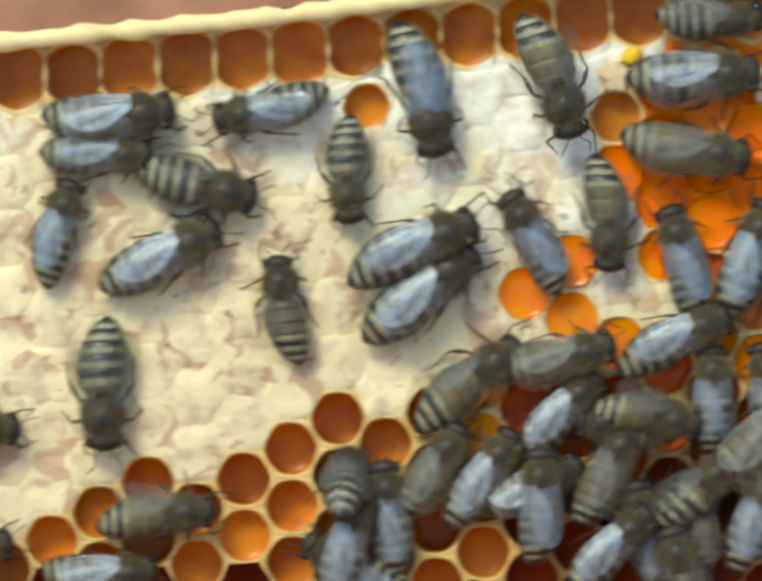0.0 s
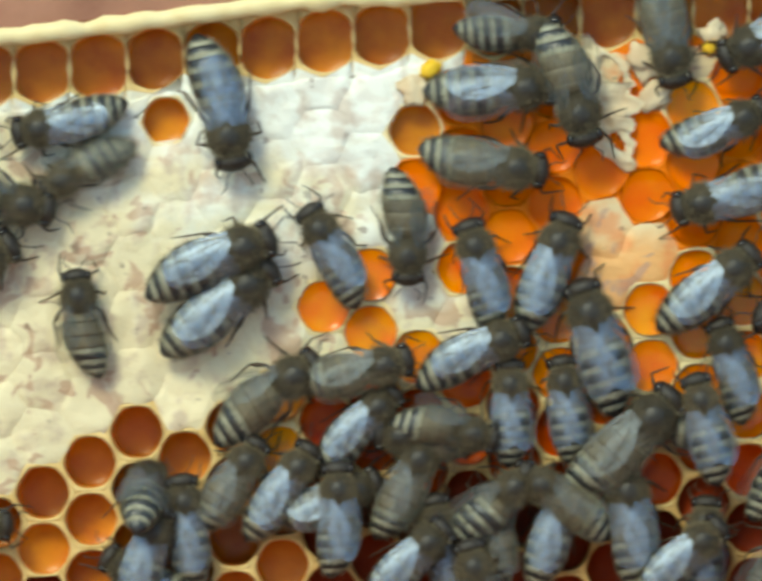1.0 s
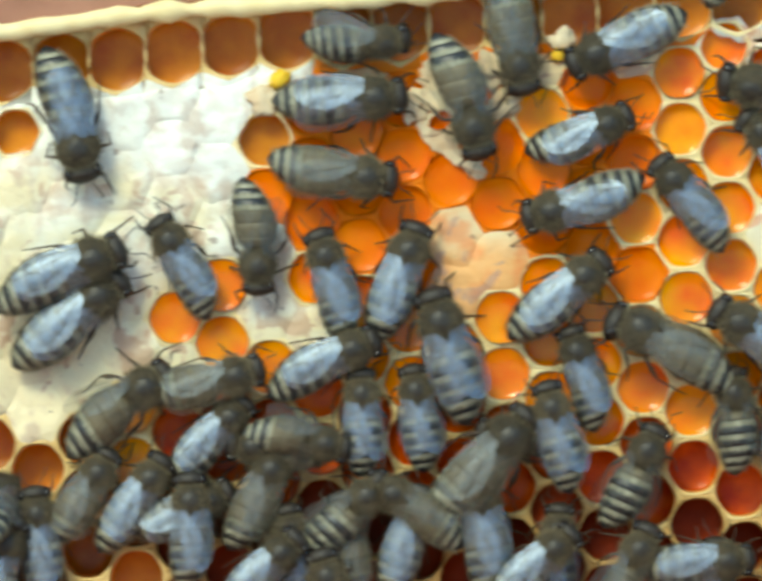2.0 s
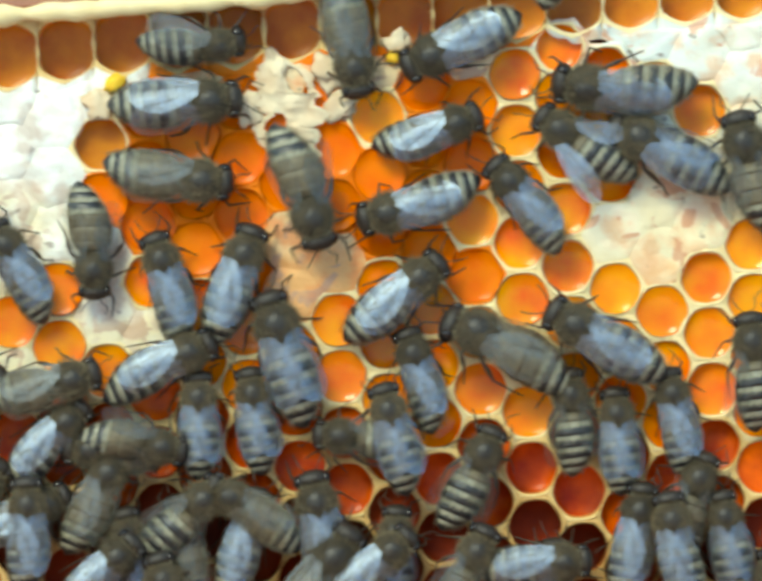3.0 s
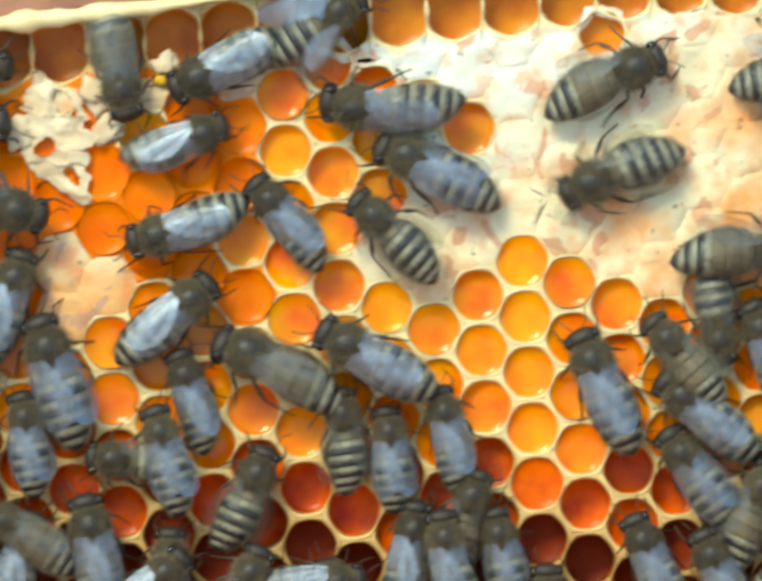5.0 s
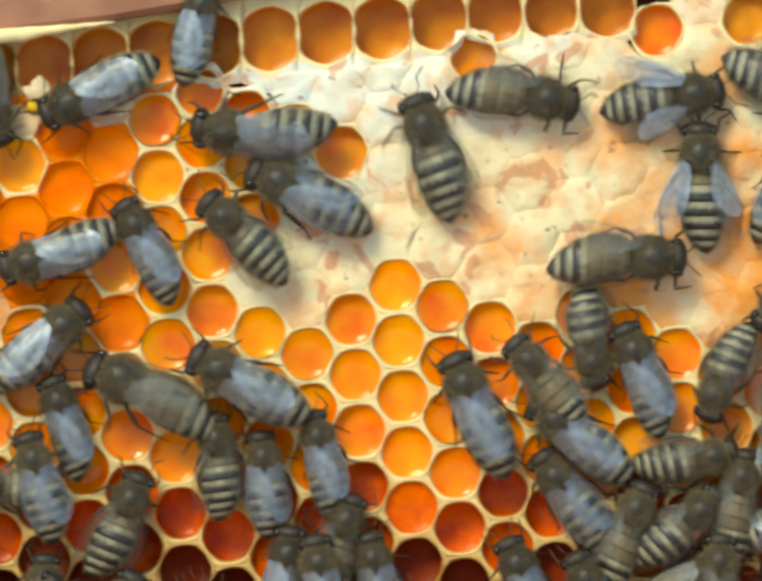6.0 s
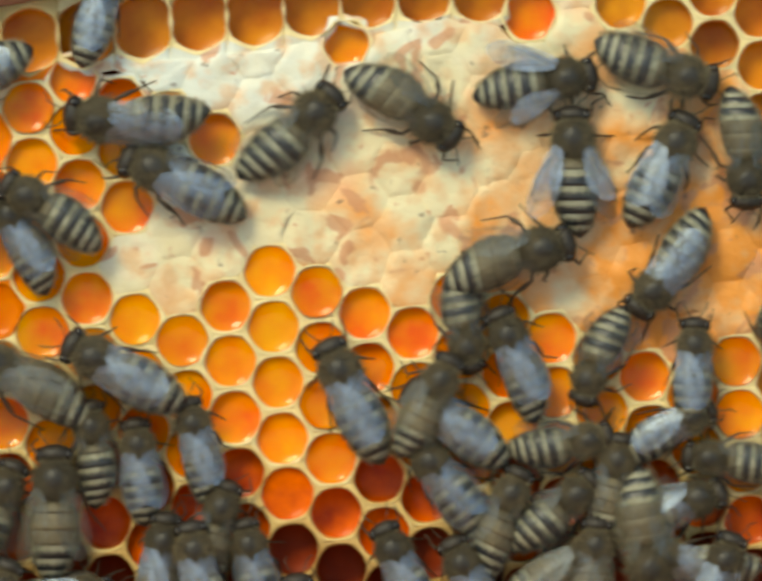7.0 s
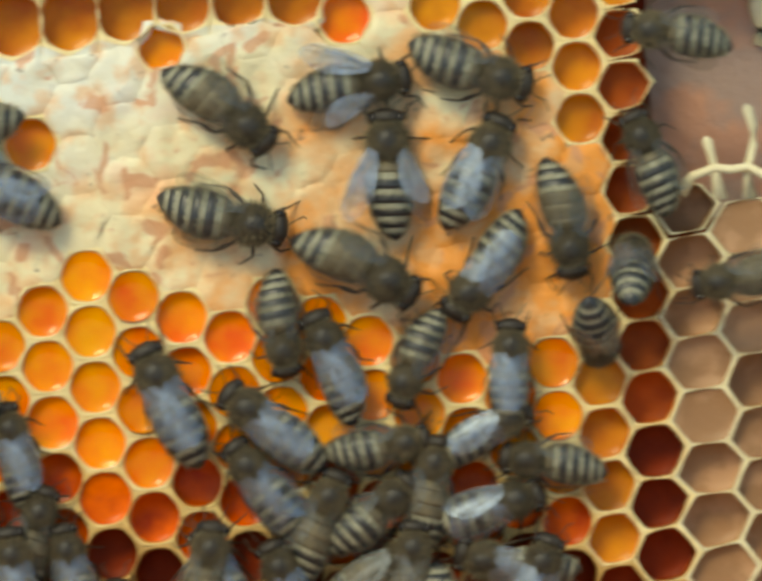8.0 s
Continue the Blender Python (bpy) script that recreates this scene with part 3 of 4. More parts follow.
def girth(s):
    return float(np.interp(s, [g[0] for g in GIRTH], [g[1] for g in GIRTH]))


def abdomen_segment(i, bend, plain=1):
    a, b = SEGMENTS[i], SEGMENTS[i + 1]
    rings, slots, count = [], [], 20
    wide = (0.5, 0.72, 0.62, 0.55, 0.45, 0.3)[i]
    steps = [a - 0.05, a + 0.12, a + wide, a + wide + 0.22, b - 0.30, b + 0.08]
    for j, s in enumerate(steps):
        s = min(max(s, 0.0), 8.2)
        g = girth(s) * (1.0, 1.0, 1.004, 1.015, 1.045, 1.035)[j] * (0.94 if j == 0 else 1)
        droop = 0.012 * s * s
        rings.append(oval(WAIST - s + 0.004 * bend * s * s, g, g * 0.78, BODY + 0.15 - droop * 1.4, count, bend * 0.035 * s * s))
    v, f = skin(rings, i > 0, True)
    band = 2 if i >= plain else 0
    slots = [1 if 0 <= k // count < band and k < 5 * count else 0 for k in range(len(f))]
    return mesh_of("segment", v, f, [BROWN_CHITIN if i < plain else CHITIN, BAND], slots)


def ellipsoid(c, r, rings=9, count=16, lump=0.0):
    out = []
    for i in range(rings):
        a = math.pi * (i + 0.5) / rings
        x, g = -math.cos(a), math.sin(a)
        ring = []
        for j in range(count):
            b = 2 * math.pi * j / count
            d = Vector((x, math.cos(b) * g, math.sin(b) * g))
            k = 1 + lump * noise.noise(d * 3)
            ring.append((c[0] + d.x * r[0] * k, c[1] + d.y * r[1] * k, c[2] + d.z * r[2] * k))
        out.append(ring)
    return skin(out)


def fuzz(c, r, number, length, seed, front=-1.0, crown=0.86):
    """Short hairs, each a thin upright sliver; none on the crown, nor behind front."""
    rng, v, f = random.Random(seed), [], []
    for _ in range(number):
        a, z = rng.uniform(0, 2 * math.pi), rng.uniform(-0.35, 1.0)
        g = math.sqrt(1 - z * z)
        d = Vector((math.cos(a) * g, math.sin(a) * g, z))
        if z > crown and rng.random() < 0.6 or d.x < front:
            continue
        p = Vector((c[0] + d.x * r[0], c[1] + d.y * r[1], c[2] + d.z * r[2]))
        tip = p + (d + Vector((rng.uniform(-.5, .5), rng.uniform(-.5, .5), rng.uniform(-.4, .4)))) * length * rng.uniform(0.6, 1.2)
        s = d.cross(Vector((rng.uniform(-1, 1), rng.uniform(-1, 1), rng.uniform(-1, 1)))).normalized() * 0.026
        n = len(v)
        v += [tuple(p - s), tuple(p + s), tuple(tip)]
        f.append((n, n + 1, n + 2))
    return v, f


FORE = ((0.0, 0.35), (1.2, 0.72), (3.0, 1.0), (5.0, 1.16), (6.6, 1.14), (7.7, 0.86), (8.4, 0.45), (8.7, 0.0),
        (8.45, -0.50), (7.7, -1.0), (6.4, -1.42), (4.8, -1.55), (3.0, -1.35), (1.5, -1.0), (0.3, -0.6))
HIND = ((0.0, 0.1), (1.5, 0.45), (3.5, 0.7), (5.2, 0.6), (6.4, 0.2), (6.6, -0.3), (6.0, -1.0), (4.4, -1.55), (2.6, -1.30), (1.0, -0.55))
FORE_VEINS = (((0, 0), (4, 0.85), (7.4, 0.85)), ((0.2, -0.1), (3.4, 0.1), (5.4, 0.15), (8.2, 0.3)), ((1, -0.3), (3.8, -0.75), (6.6, -0.95)),
              ((3.4, 0.1), (3.8, -0.75)), ((5.4, 0.15), (5.0, -0.85), (5.2, -1.5)), ((6.6, 0.9), (6.9, -0.2), (6.6, -0.95), (7.4, -1.4)))
HIND_VEINS = (((0, 0), (3.2, 0.3), (5.8, 0.2)), ((0.3, -0.1), (3.0, -0.4), (4.6, -0.9)), ((3.2, 0.3), (3.0, -0.4)))


def wing(outline, side, root, back, lift, curl):
    """A wing from its root, laid back along the body. back: degrees out from the body's axis."""
    style_back = back
    turn = Matrix.Rotation(radians(180 - side * back), 3, "Z")
    tip = Matrix.Rotation(radians(lift), 3, "Y")

    def place(x, y, d=0.0):
        x, y = x * (0.82 if style_back < 9 else 0.90), y * (1.1 if y > 0 or style_back > 2 else 1.5)
        p = Vector((x, -side * y, d + curl * math.sin(x * 0.33) + 0.10 * math.sin(x * 1.9 + y * 2.2)))
        q = turn @ (tip @ p) + Vector((root[0], side * root[1], root[2]))
        if back < 20:
            q.z -= 0.24 * q.y * q.y          # folded wings arch over the abdomen
        return tuple(q)
    k = len(outline)
    core = [(sum(p[0] for p in outline) / k + (p[0] - sum(q[0] for q in outline) / k) * 0.55, p[1] * 0.5) for p in outline]
    verts = [place(x, y, 0.03) for x, y in outline] + [place(x, y, 0.03) for x, y in core] + [place(x, y, -0.03) for x, y in outline]
    verts += [place(x, y, 0.03) for x, y in outline] + [place(x, y, -0.03) for x, y in outline]
    faces = [(i, (i + 1) % k, k + (i + 1) % k, k + i) for i in range(k)] + [tuple(range(k, 2 * k))]
    faces += [tuple(range(2 * k, 3 * k))[::-1]] + [(3 * k + i, 4 * k + i, 4 * k + (i + 1) % k, 3 * k + (i + 1) % k) for i in range(k)]
    return verts, faces, place


def band_hair(i, bend, number):
    """The felt of a pale band: short hairs that lie back over the dark of the next plate."""
    rng, v, f = random.Random(70 + i), [], []
    a = SEGMENTS[i]
    wide = (0.5, 0.72, 0.62, 0.55, 0.45, 0.3)[i]
    for _ in range(number):
        s, turn = a + rng.uniform(0.02, wide + 0.05), rng.uniform(-0.2, math.pi + 0.2)
        long = rng.uniform(0.2, 0.55)
        pts = []
        for q, up in ((s, 1.0), (min(s + long, 8.15), 1.06)):
            g = girth(q) * up
            pts.append(Vector((WAIST - q + 0.004 * bend * q * q, bend * 0.035 * q * q + math.cos(turn) * g, math.sin(turn) * g * 0.78 + BODY + 0.15 - 0.0168 * q * q)))
        w = Vector((0, math.sin(turn), -math.cos(turn))) * 0.035
        n = len(v)
        v += [tuple(pts[0] - w), tuple(pts[0] + w), tuple(pts[1] + Vector((0, rng.uniform(-0.1, 0.1), 0)))]
        f.append((n, n + 1, n + 2))
    return v, f


def fringe(bend, number):
    """Pale hairs along the flanks of the abdomen."""
    rng, v, f = random.Random(5), [], []
    for _ in range(number):
        s, side = rng.uniform(0.3, 7.7), rng.choice((-1, 1))
        a = rng.uniform(-0.3, 0.75)
        g = girth(s) * 1.02
        y, z = math.cos(a) * g * side + bend * 0.035 * s * s, math.sin(a) * g * 0.78 + BODY + 0.15 - 0.017 * s * s
        p = Vector((WAIST - s, y, z))
        tip = p + Vector((rng.uniform(-0.75, -0.2), side * rng.uniform(0.15, 0.45), rng.uniform(-0.1, 0.3))) * 0.8
        w = Vector((0, 0.02, 0.035))
        n = len(v)
        v += [tuple(p - w), tuple(p + w), tuple(tip)]
        f.append((n, n + 1, n + 2))
    return v, f


def leg(side, root, knee, ankle, foot, thick=1.0, reach=1.0):
    pts = [(p[0], side * p[1] * reach, p[2]) for p in (root, knee, ankle, foot)]
    mid = tuple((a + b) / 2 for a, b in zip(pts[1], pts[2]))
    toe = tuple(a + (a - b) * 0.35 for a, b in zip(pts[3], pts[2]))
    pts = [pts[0], pts[1], mid, pts[2], pts[3], (toe[0], toe[1], 0.12)]
    return tube(pts, [0.20, 0.17, 0.20 * thick, 0.11, 0.075, 0.05], 6)


def bee_model(style, spread_angle, bend, lift, label, seed=0):
    rng = random.Random(900 + seed)

    def stir(p, much=0.35):
        """A joint moved a little, so that no two kinds of bee stand alike."""
        return tuple(c + (rng.uniform(-much, much) if seed else 0.0) for c in p[:2]) + (p[2],)
    tuck = style.startswith("fold")
    thin = style.startswith("half")
    dull = style.endswith("dull")
    plain = {"half_bent": 3, "fold_dull": 3, "half_dull": 3, "fold_askew": 2}.get(style, 1)          # how many plates lack a pale band
    bee = tagged(new("honey_bee"), label, "honey bee", "bees on the comb")
    mid, big = (2.55, 0, BODY + 0.2), (2.3, 2.02, 1.72)
    thorax = part("thorax", mesh_of("thorax", *ellipsoid(mid, big, 15, 22, 0.05), FUZZ), bee, "olive-brown fuzzy thorax")
    part("fuzz", mesh_of("fuzz", *fuzz(mid, tuple(r * 0.98 for r in big), 2000, 0.55, 11), HAIR, smooth=False), thorax)
    part("collar", mesh_of("collar", *fuzz((2.7, 0, BODY + 0.1), (2.2, 1.95, 1.6), 2600, 0.62, 12, 0.72, 1.1), COLLAR, smooth=False), thorax, "paler hair collar behind the head")
    part("scutum", mesh_of("scutum", *ellipsoid((2.75, 0, BODY + 1.25), (1.35, 1.2, 0.74), 9, 16, 0.06), SCUTUM), thorax, "dark bald patch on the thorax")
    head = part("head", mesh_of("head", *ellipsoid((5.15, 0, BODY - 0.35), (0.95, 1.78, 1.45), 9, 16, 0.06), FACE), bee, "dark triangular head")
    for side in (1, -1):
        part("eye", mesh_of("eye", *ellipsoid((5.05, side * 1.42, BODY - 0.2), (0.72, 0.5, 1.05), 7, 10), EYE), head)
        part("antenna", mesh_of("antenna", *tube([(5.9, side * 0.4, BODY - 0.2), (6.5, side * 0.9, BODY + 0.3), stir((7.2, side * 1.3, BODY - 0.3)), stir((7.9, side * 1.5, BODY - 1.1), 0.5)],
                                                 [0.07, 0.06, 0.075, 0.06], 5), LEG_CHITIN), head)
    belly = part("abdomen", mesh_of("abdomen", *ellipsoid((WAIST - 3.4, bend * 0.4, BODY), (3.2, 1.7, 1.4), 9, 14), CHITIN), bee, "dark abdomen with pale hair bands")
    for i in range(6):
        plate = part("segment", abdomen_segment(i, bend, plain), belly)
        if i >= plain:
            part("band_hair", mesh_of("band_hair", *band_hair(i, bend, 260), BAND_HAIR, smooth=False), plate)
    part("hair_fringe", mesh_of("hair_fringe", *fringe(bend, 460), PALE_HAIR, smooth=False), belly)
    for side in (1, -1):
        for name, outline, veins, root, back, up in (("hind_wing", HIND, HIND_VEINS, (1.8, 1.3, BODY + 1.65), spread_angle * 1.15 + 2, 0.0),
                                                     ("fore_wing", FORE, FORE_VEINS, (2.0, 1.5, BODY + 1.80), spread_angle, 0.12)):
            v, f, place = wing(outline, side, (root[0], root[1], root[2] + up + (0.12 if side > 0 else 0)), back + (rng.uniform(-3, 3) if seed else 0), lift, 0.12 if tuck or thin else 0.45)
            w = part(name, mesh_of(name, v, f, UNLIT_WING if dull else CLEAR_WING if thin else OPEN_WING if style == "spread" else WING, smooth=True), bee, "veined wing with little sky sheen, olive tone put in" if dull else "clear veined wing, bluish sky sheen tinted in")
            lines = [tube([place(x, y, 0.06) for x, y in line], [0.02 if thin else 0.032] * len(line), 4) for line in veins]
            part("venation", mesh_of("venation", *join(*lines), VEIN), w)
        for name, root, knee, ankle, foot, thick in (
                ("foreleg", (4.0, 0.9, 1.4), (5.0, 2.0, 1.9), (5.9, 2.5, 0.9), (6.8, 2.7, 0.2), 0.8),
                ("middle_leg", (2.9, 1.1, 1.3), (3.2, 2.6, 1.9), (2.7, 3.5, 0.9), (2.4, 4.2, 0.2), 0.9),
                ("hind_leg", (1.9, 1.0, 1.3), (0.9, 2.5, 1.9), (-0.7, 3.2, 0.9), (-1.9, 3.8, 0.2), 1.35)):
            part(name, mesh_of(name, *leg(side, root, stir(knee), stir(ankle, 0.5), stir(foot, 0.8), thick, 0.80 if tuck else 0.92), LEG_CHITIN), bee)
    return bee


def on_comb(x, z, turn, h=0.0, roll=0.0, pitch=0.0):
    """The pose of a bee at a place on the comb; turn: degrees of its head from the comb's x axis towards its top."""
    lie = Matrix((( 1, 0, 0, 0), (0, 0, -1, 0), (0, 1, 0, 0), (0, 0, 0, 1)))
    return (TILT @ Matrix.Translation((x * MM, -h * MM, z * MM)) @ lie @ Matrix.Rotation(radians(turn), 4, "Z")
            @ Matrix.Translation((0, 0, BODY * MM)) @ Matrix.Rotation(radians(pitch), 4, "Y") @ Matrix.Rotation(radians(roll), 4, "X")
            @ Matrix.Translation((0, 0, -BODY * MM)))


MODELS = {}
for seed, (style, angle, bend, lift, label) in enumerate((("fold", -8, 0.0, 0.0, "dark worker honey bee, translucent bluish wings folded over its back"),
                                        ("fold_askew", -5, 0.5, 0.0, "dark worker honey bee, translucent bluish wings folded over its back"),
                                        ("fold_close", -10, -0.5, 0.5, "dark worker honey bee, translucent bluish wings folded over its back"),
                                        ("half_bent", 6, -0.6, 1, "worker honey bee with banded abdomen and wings half open"),
                                        ("half", 10, 0.4, 1, "worker honey bee with banded abdomen and wings half open"),
                                        ("spread", 21, -0.3, 2, "worker honey bee with banded abdomen, wings held out sideways"),
                                        ("fold_apart", 1, 0.2, 1.0, "dark worker honey bee, bluish wings folded a little apart"),
                                        ("fold_dull", -3, 0.4, 1, "olive-brown worker honey bee, dull wings folded over its back"),
                                        ("half_dull", 9, 0.2, 2, "olive-brown worker honey bee, pale dull wings half open"),
                                        ("dive", 4, 0.0, 2, "worker honey bee with its head down in a cell"))):
    MODELS[style] = bee_model(style, angle, bend, lift, label, seed)
# a pollen crumb, then a honey glint built as a yellow lump
for x, z, size in ((24.9, 21.6, 1.1), (52.2, 25.2, 0.9)):
    pollen_lump(x, z, size, 1)
USED = set()


def honey_bee(style, x, z, turn, size=1.0, h=0.0, roll=0.0):
    pitch = 62.0 if style == "dive" else 0.0
    m = on_comb(x, z, turn, h, roll, pitch)
    if style in USED:
        bee = copy_thing(MODELS[style], m)
    else:
        USED.add(style)
        bee = MODELS[style]
        bee.matrix_basis = m
    bee.scale = (size, size, size)
    return bee


honey_bee("fold_askew", -25.3, 13.0, 11, 1.00, 0.0)
honey_bee("fold_close", -10.5, 14.4, -167, 0.88, 0.0)
honey_bee("fold", -26.4, 9.4, 1, 0.85, 0.0)
honey_bee("half", -16.6, 6.7, -8, 0.95, 0.0)
honey_bee("fold_close", -30.4, 2.0, 74, 0.82, 0.0)
honey_bee("fold", -19.7, -0.2, 30, 1.00, 0.0)
honey_bee("half_bent", -8.0, -4.5, 99, 0.82, 0.0)
honey_bee("half", -25.2, -13.5, -84, 1.00, 0.0)
honey_bee("fold_askew", -38.3, -17.9, 1, 0.89, 0.0)
honey_bee("fold_close", 4.8, 2.1, 23, 1.05, 1.0)
honey_bee("fold", 5.8, -2.4, 42, 1.08, 0.0)
honey_bee("fold_askew", 16.3, 3.4, 125, 0.86, 0.0)
honey_bee("fold_close", 4.9, 16.8, -76, 1.04, 0.0)
honey_bee("half_bent", 23.4, 5.6, -86, 0.87, 0.0)
honey_bee("fold_apart", 31.5, 19.8, 7, 1.01, 0.0)
honey_bee("fold_dull", 31.0, 12.5, -3, 0.99, 0.0)
honey_bee("half", 32.8, 25.2, 8, 0.82, 0.0, roll=30)
honey_bee("fold_dull", 47.7, 26.3, -76, 0.92, 0.0)
honey_bee("fold", 58.2, 26.5, -153, 0.98, 0.0)
honey_bee("fold_close", 54.6, 10.5, -164, 0.96, 0.0)
honey_bee("fold", 37.4, 2.8, 72, 0.95, 0.0)
honey_bee("fold_askew", 31.0, 2.2, 111, 0.88, 0.0)
honey_bee("fold_apart", 42.6, -4.2, 110, 1.06, 0.0)
honey_bee("fold_close", 30.7, -5.6, 25, 0.93, 0.6)
honey_bee("fold_apart", 34.4, -11.1, 95, 0.82, 0.5)
honey_bee("fold_apart", 39.9, -10.5, 101, 0.82, 0.0)
honey_bee("half_bent", 26.3, -14.5, 177, 0.88, 0.0)
honey_bee("fold", 53.4, 1.8, 42, 0.96, 0.0)
honey_bee("fold_dull", 63.9, -2.8, 158, 1.11, 0.0, roll=25)
honey_bee("fold", 73.3, -1.8, 152, 1.03, 1.2)
honey_bee("fold_askew", 81.1, -9.0, 107, 0.82, 0.0)
honey_bee("fold_apart", 75.4, -11.2, 98, 0.82, 0.0)
honey_bee("half", 70.9, -9.5, 99, 0.82, 0.0)
honey_bee("fold_askew", 55.9, -5.9, 112, 0.82, 0.0)
honey_bee("fold_apart", 53.5, -11.7, 107, 0.86, 1.6)
honey_bee("half", 50.4, -12.2, 178, 0.82, 0.0)
honey_bee("fold_askew", 46.8, -21.3, 104, 0.98, 0.0)
honey_bee("fold_apart", 53.9, -23.6, 89, 0.83, 0.0)
honey_bee("half", 61.4, -15.5, 69, 0.88, 0.0)
honey_bee("fold_askew", 77.4, -20.8, 84, 0.88, 0.0)
honey_bee("fold_apart", 86.5, -20.9, 103, 0.83, 0.0)
honey_bee("fold", 69.5, -26.6, 91, 0.88, 0.0)
honey_bee("fold", 39.2, -22.5, 74, 0.88, 0.0)
honey_bee("fold_dull", 33.4, -23.3, 101, 0.84, 0.0)
honey_bee("fold", 95.9, -4.1, 115, 1.02, 0.0)
honey_bee("fold_apart", 105.2, -12.4, 128, 0.91, 0.0)
honey_bee("fold", 101.1, -21.2, 115, 0.88, 0.0)
honey_bee("fold_close", 74.0, 22.7, 176, 1.07, 0.0, roll=-20)
honey_bee("fold_apart", 78.9, 16.8, 157, 1.04, 0.0, roll=15)
honey_bee("spread", 114.1, 26.8, 8, 0.93, 0.0)
honey_bee("half", 125.8, 28.1, -15, 0.98, 0.0)
honey_bee("spread", 117.3, 18.6, 91, 0.97, 0.0)
honey_bee("fold_apart", 126.2, 18.6, 65, 0.96, 0.0)
honey_bee("fold_close", 126.9, 8.5, -129, 0.94, 0.0)
honey_bee("dive", 141.2, 9.4, 85, 0.90, 0.0)
honey_bee("dive", 137.8, 2.0, -75, 0.90, 0.0)
honey_bee("half", 143.0, 19.6, 114, 0.84, 0.0)
honey_bee("half", 106.7, 3.0, -79, 0.82, 0.0)
honey_bee("fold_askew", 112.2, -0.3, 115, 0.91, 0.0)
honey_bee("half", 119.7, -0.1, -109, 0.82, 0.0, roll=20)
honey_bee("fold", 105.8, -6.5, 142, 0.97, 0.0)
honey_bee("half", 116.8, -8.7, 13, 0.82, 0.0)
honey_bee("fold_close", 127.0, -6.9, 26, 0.82, 0.0)
honey_bee("fold", 129.2, -1.0, 88, 0.82, 1.0)
honey_bee("half", 133.1, -10.0, 176, 0.82, 0.0)
honey_bee("fold_apart", 127.4, -14.5, 17, 0.9, 0.0, roll=-14)
honey_bee("half", 116.1, -15.2, 43, 0.88, 0.0)
honey_bee("fold_close", 129.3, -20.2, 166, 0.94, 0.0, roll=-12)
honey_bee("fold_dull", 116.7, -20.8, 33, 0.88, 0.0)
honey_bee("half_bent", -18.8, -25.3, 5, 0.88, 0.0)
honey_bee("fold", 3.4, -24.3, 99, 0.88, 0.0)
honey_bee("half_bent", 10.8, -10.7, 36, 1.0, 0.0)
honey_bee("fold_close", 19.7, -13.4, 46, 0.87, 0.0)
honey_bee("half_bent", 28.6, -13.3, -12, 0.82, 1.4)
honey_bee("fold", 12.6, -20.0, 58, 0.88, 0.3)
honey_bee("fold_askew", 17.5, -21.0, 28, 0.88, 0.0)
honey_bee("dive", -0.8, -20.7, 83, 0.90, 0.0)
honey_bee("half", 33.4, -20.6, 48, 0.88, 1.0)
honey_bee("fold_close", 28.4, -24.9, 104, 0.88, 0.0)
honey_bee("fold_close", 51.7, -24.7, 42, 0.89, 1.7)
honey_bee("fold", 67.9, -23.9, 7, 0.88, 1.3)
honey_bee("fold_askew", 82.0, -26.3, 89, 0.88, 0.0)
honey_bee("fold_close", 25.2, -26.3, 45, 0.88, 2.6)
honey_bee("fold", -38.2, -30.3, 16, 0.88, 0.0)
honey_bee("fold_askew", -24.1, -31.7, 8, 0.88, 0.0)
honey_bee("fold_close", -0.1, -29.8, 151, 0.88, 0.0)
honey_bee("fold_dull", 39.8, -19.6, 150, 0.86, 1.2)
honey_bee("fold_dull", 7.7, -19.7, 62, 0.86, 0.3)
honey_bee("fold_dull", 19.4, -8.3, 18, 0.92, 0.5)
honey_bee("fold_dull", 24.8, -18.9, 70, 0.9, 0.4)
honey_bee("fold_askew", 107.9, -22.5, 117, 0.88, 0.0)
honey_bee("fold_close", 81.2, -21.5, 101, 0.88, 1.8)
climber = honey_bee("half_bent", 17.6, 18.8, -70, 0.98, 1.2)
turner = honey_bee("half_bent", 87.2, 15.3, 105, 0.98, 0.0)
wanderer = honey_bee("half", 99.5, 15.2, -105, 1.00, 0.0)
feeder = honey_bee("half_bent", 109.5, 8.5, -3, 1.02, 0.6)
arrival = honey_bee("spread", 74.3, 16.9, 144, 0.89, 0.0)
crosser = honey_bee("half", 88.4, -3.9, 100, 0.90, 1.2)
descender = honey_bee("half_bent", 134.0, 22.1, -90, 0.91, 0.0)
hoverer = honey_bee("half_bent", 155.3, 6.9, -174, 0.82, 3.0)
lander = honey_bee("half", 146.6, 31.6, 175, 0.84, 4.0)
pusher = honey_bee("half_dull", 103.6, -1.0, 133, 0.87, 1.2)
leaver = honey_bee("half_dull", 122.4, -0.2, -91, 1.02, 0.6)
riser = honey_bee("half_dull", 67.9, -42.5, 91, 1.02, 0.6)
top_walker = honey_bee("fold", 68.0, 35.9, 76, 0.82, 0.0)
slider = honey_bee("fold_dull", 40.1, -14.7, 48, 1.11, 0.6)
honey_bee("fold_close", 131.5, -22.0, 69, 0.88, 1.2)
honey_bee("half_bent", 110.6, -15.6, 66, 0.86, 0.0)
honey_bee("half_bent", 121.4, -12.4, 78, 0.84, 0.0)
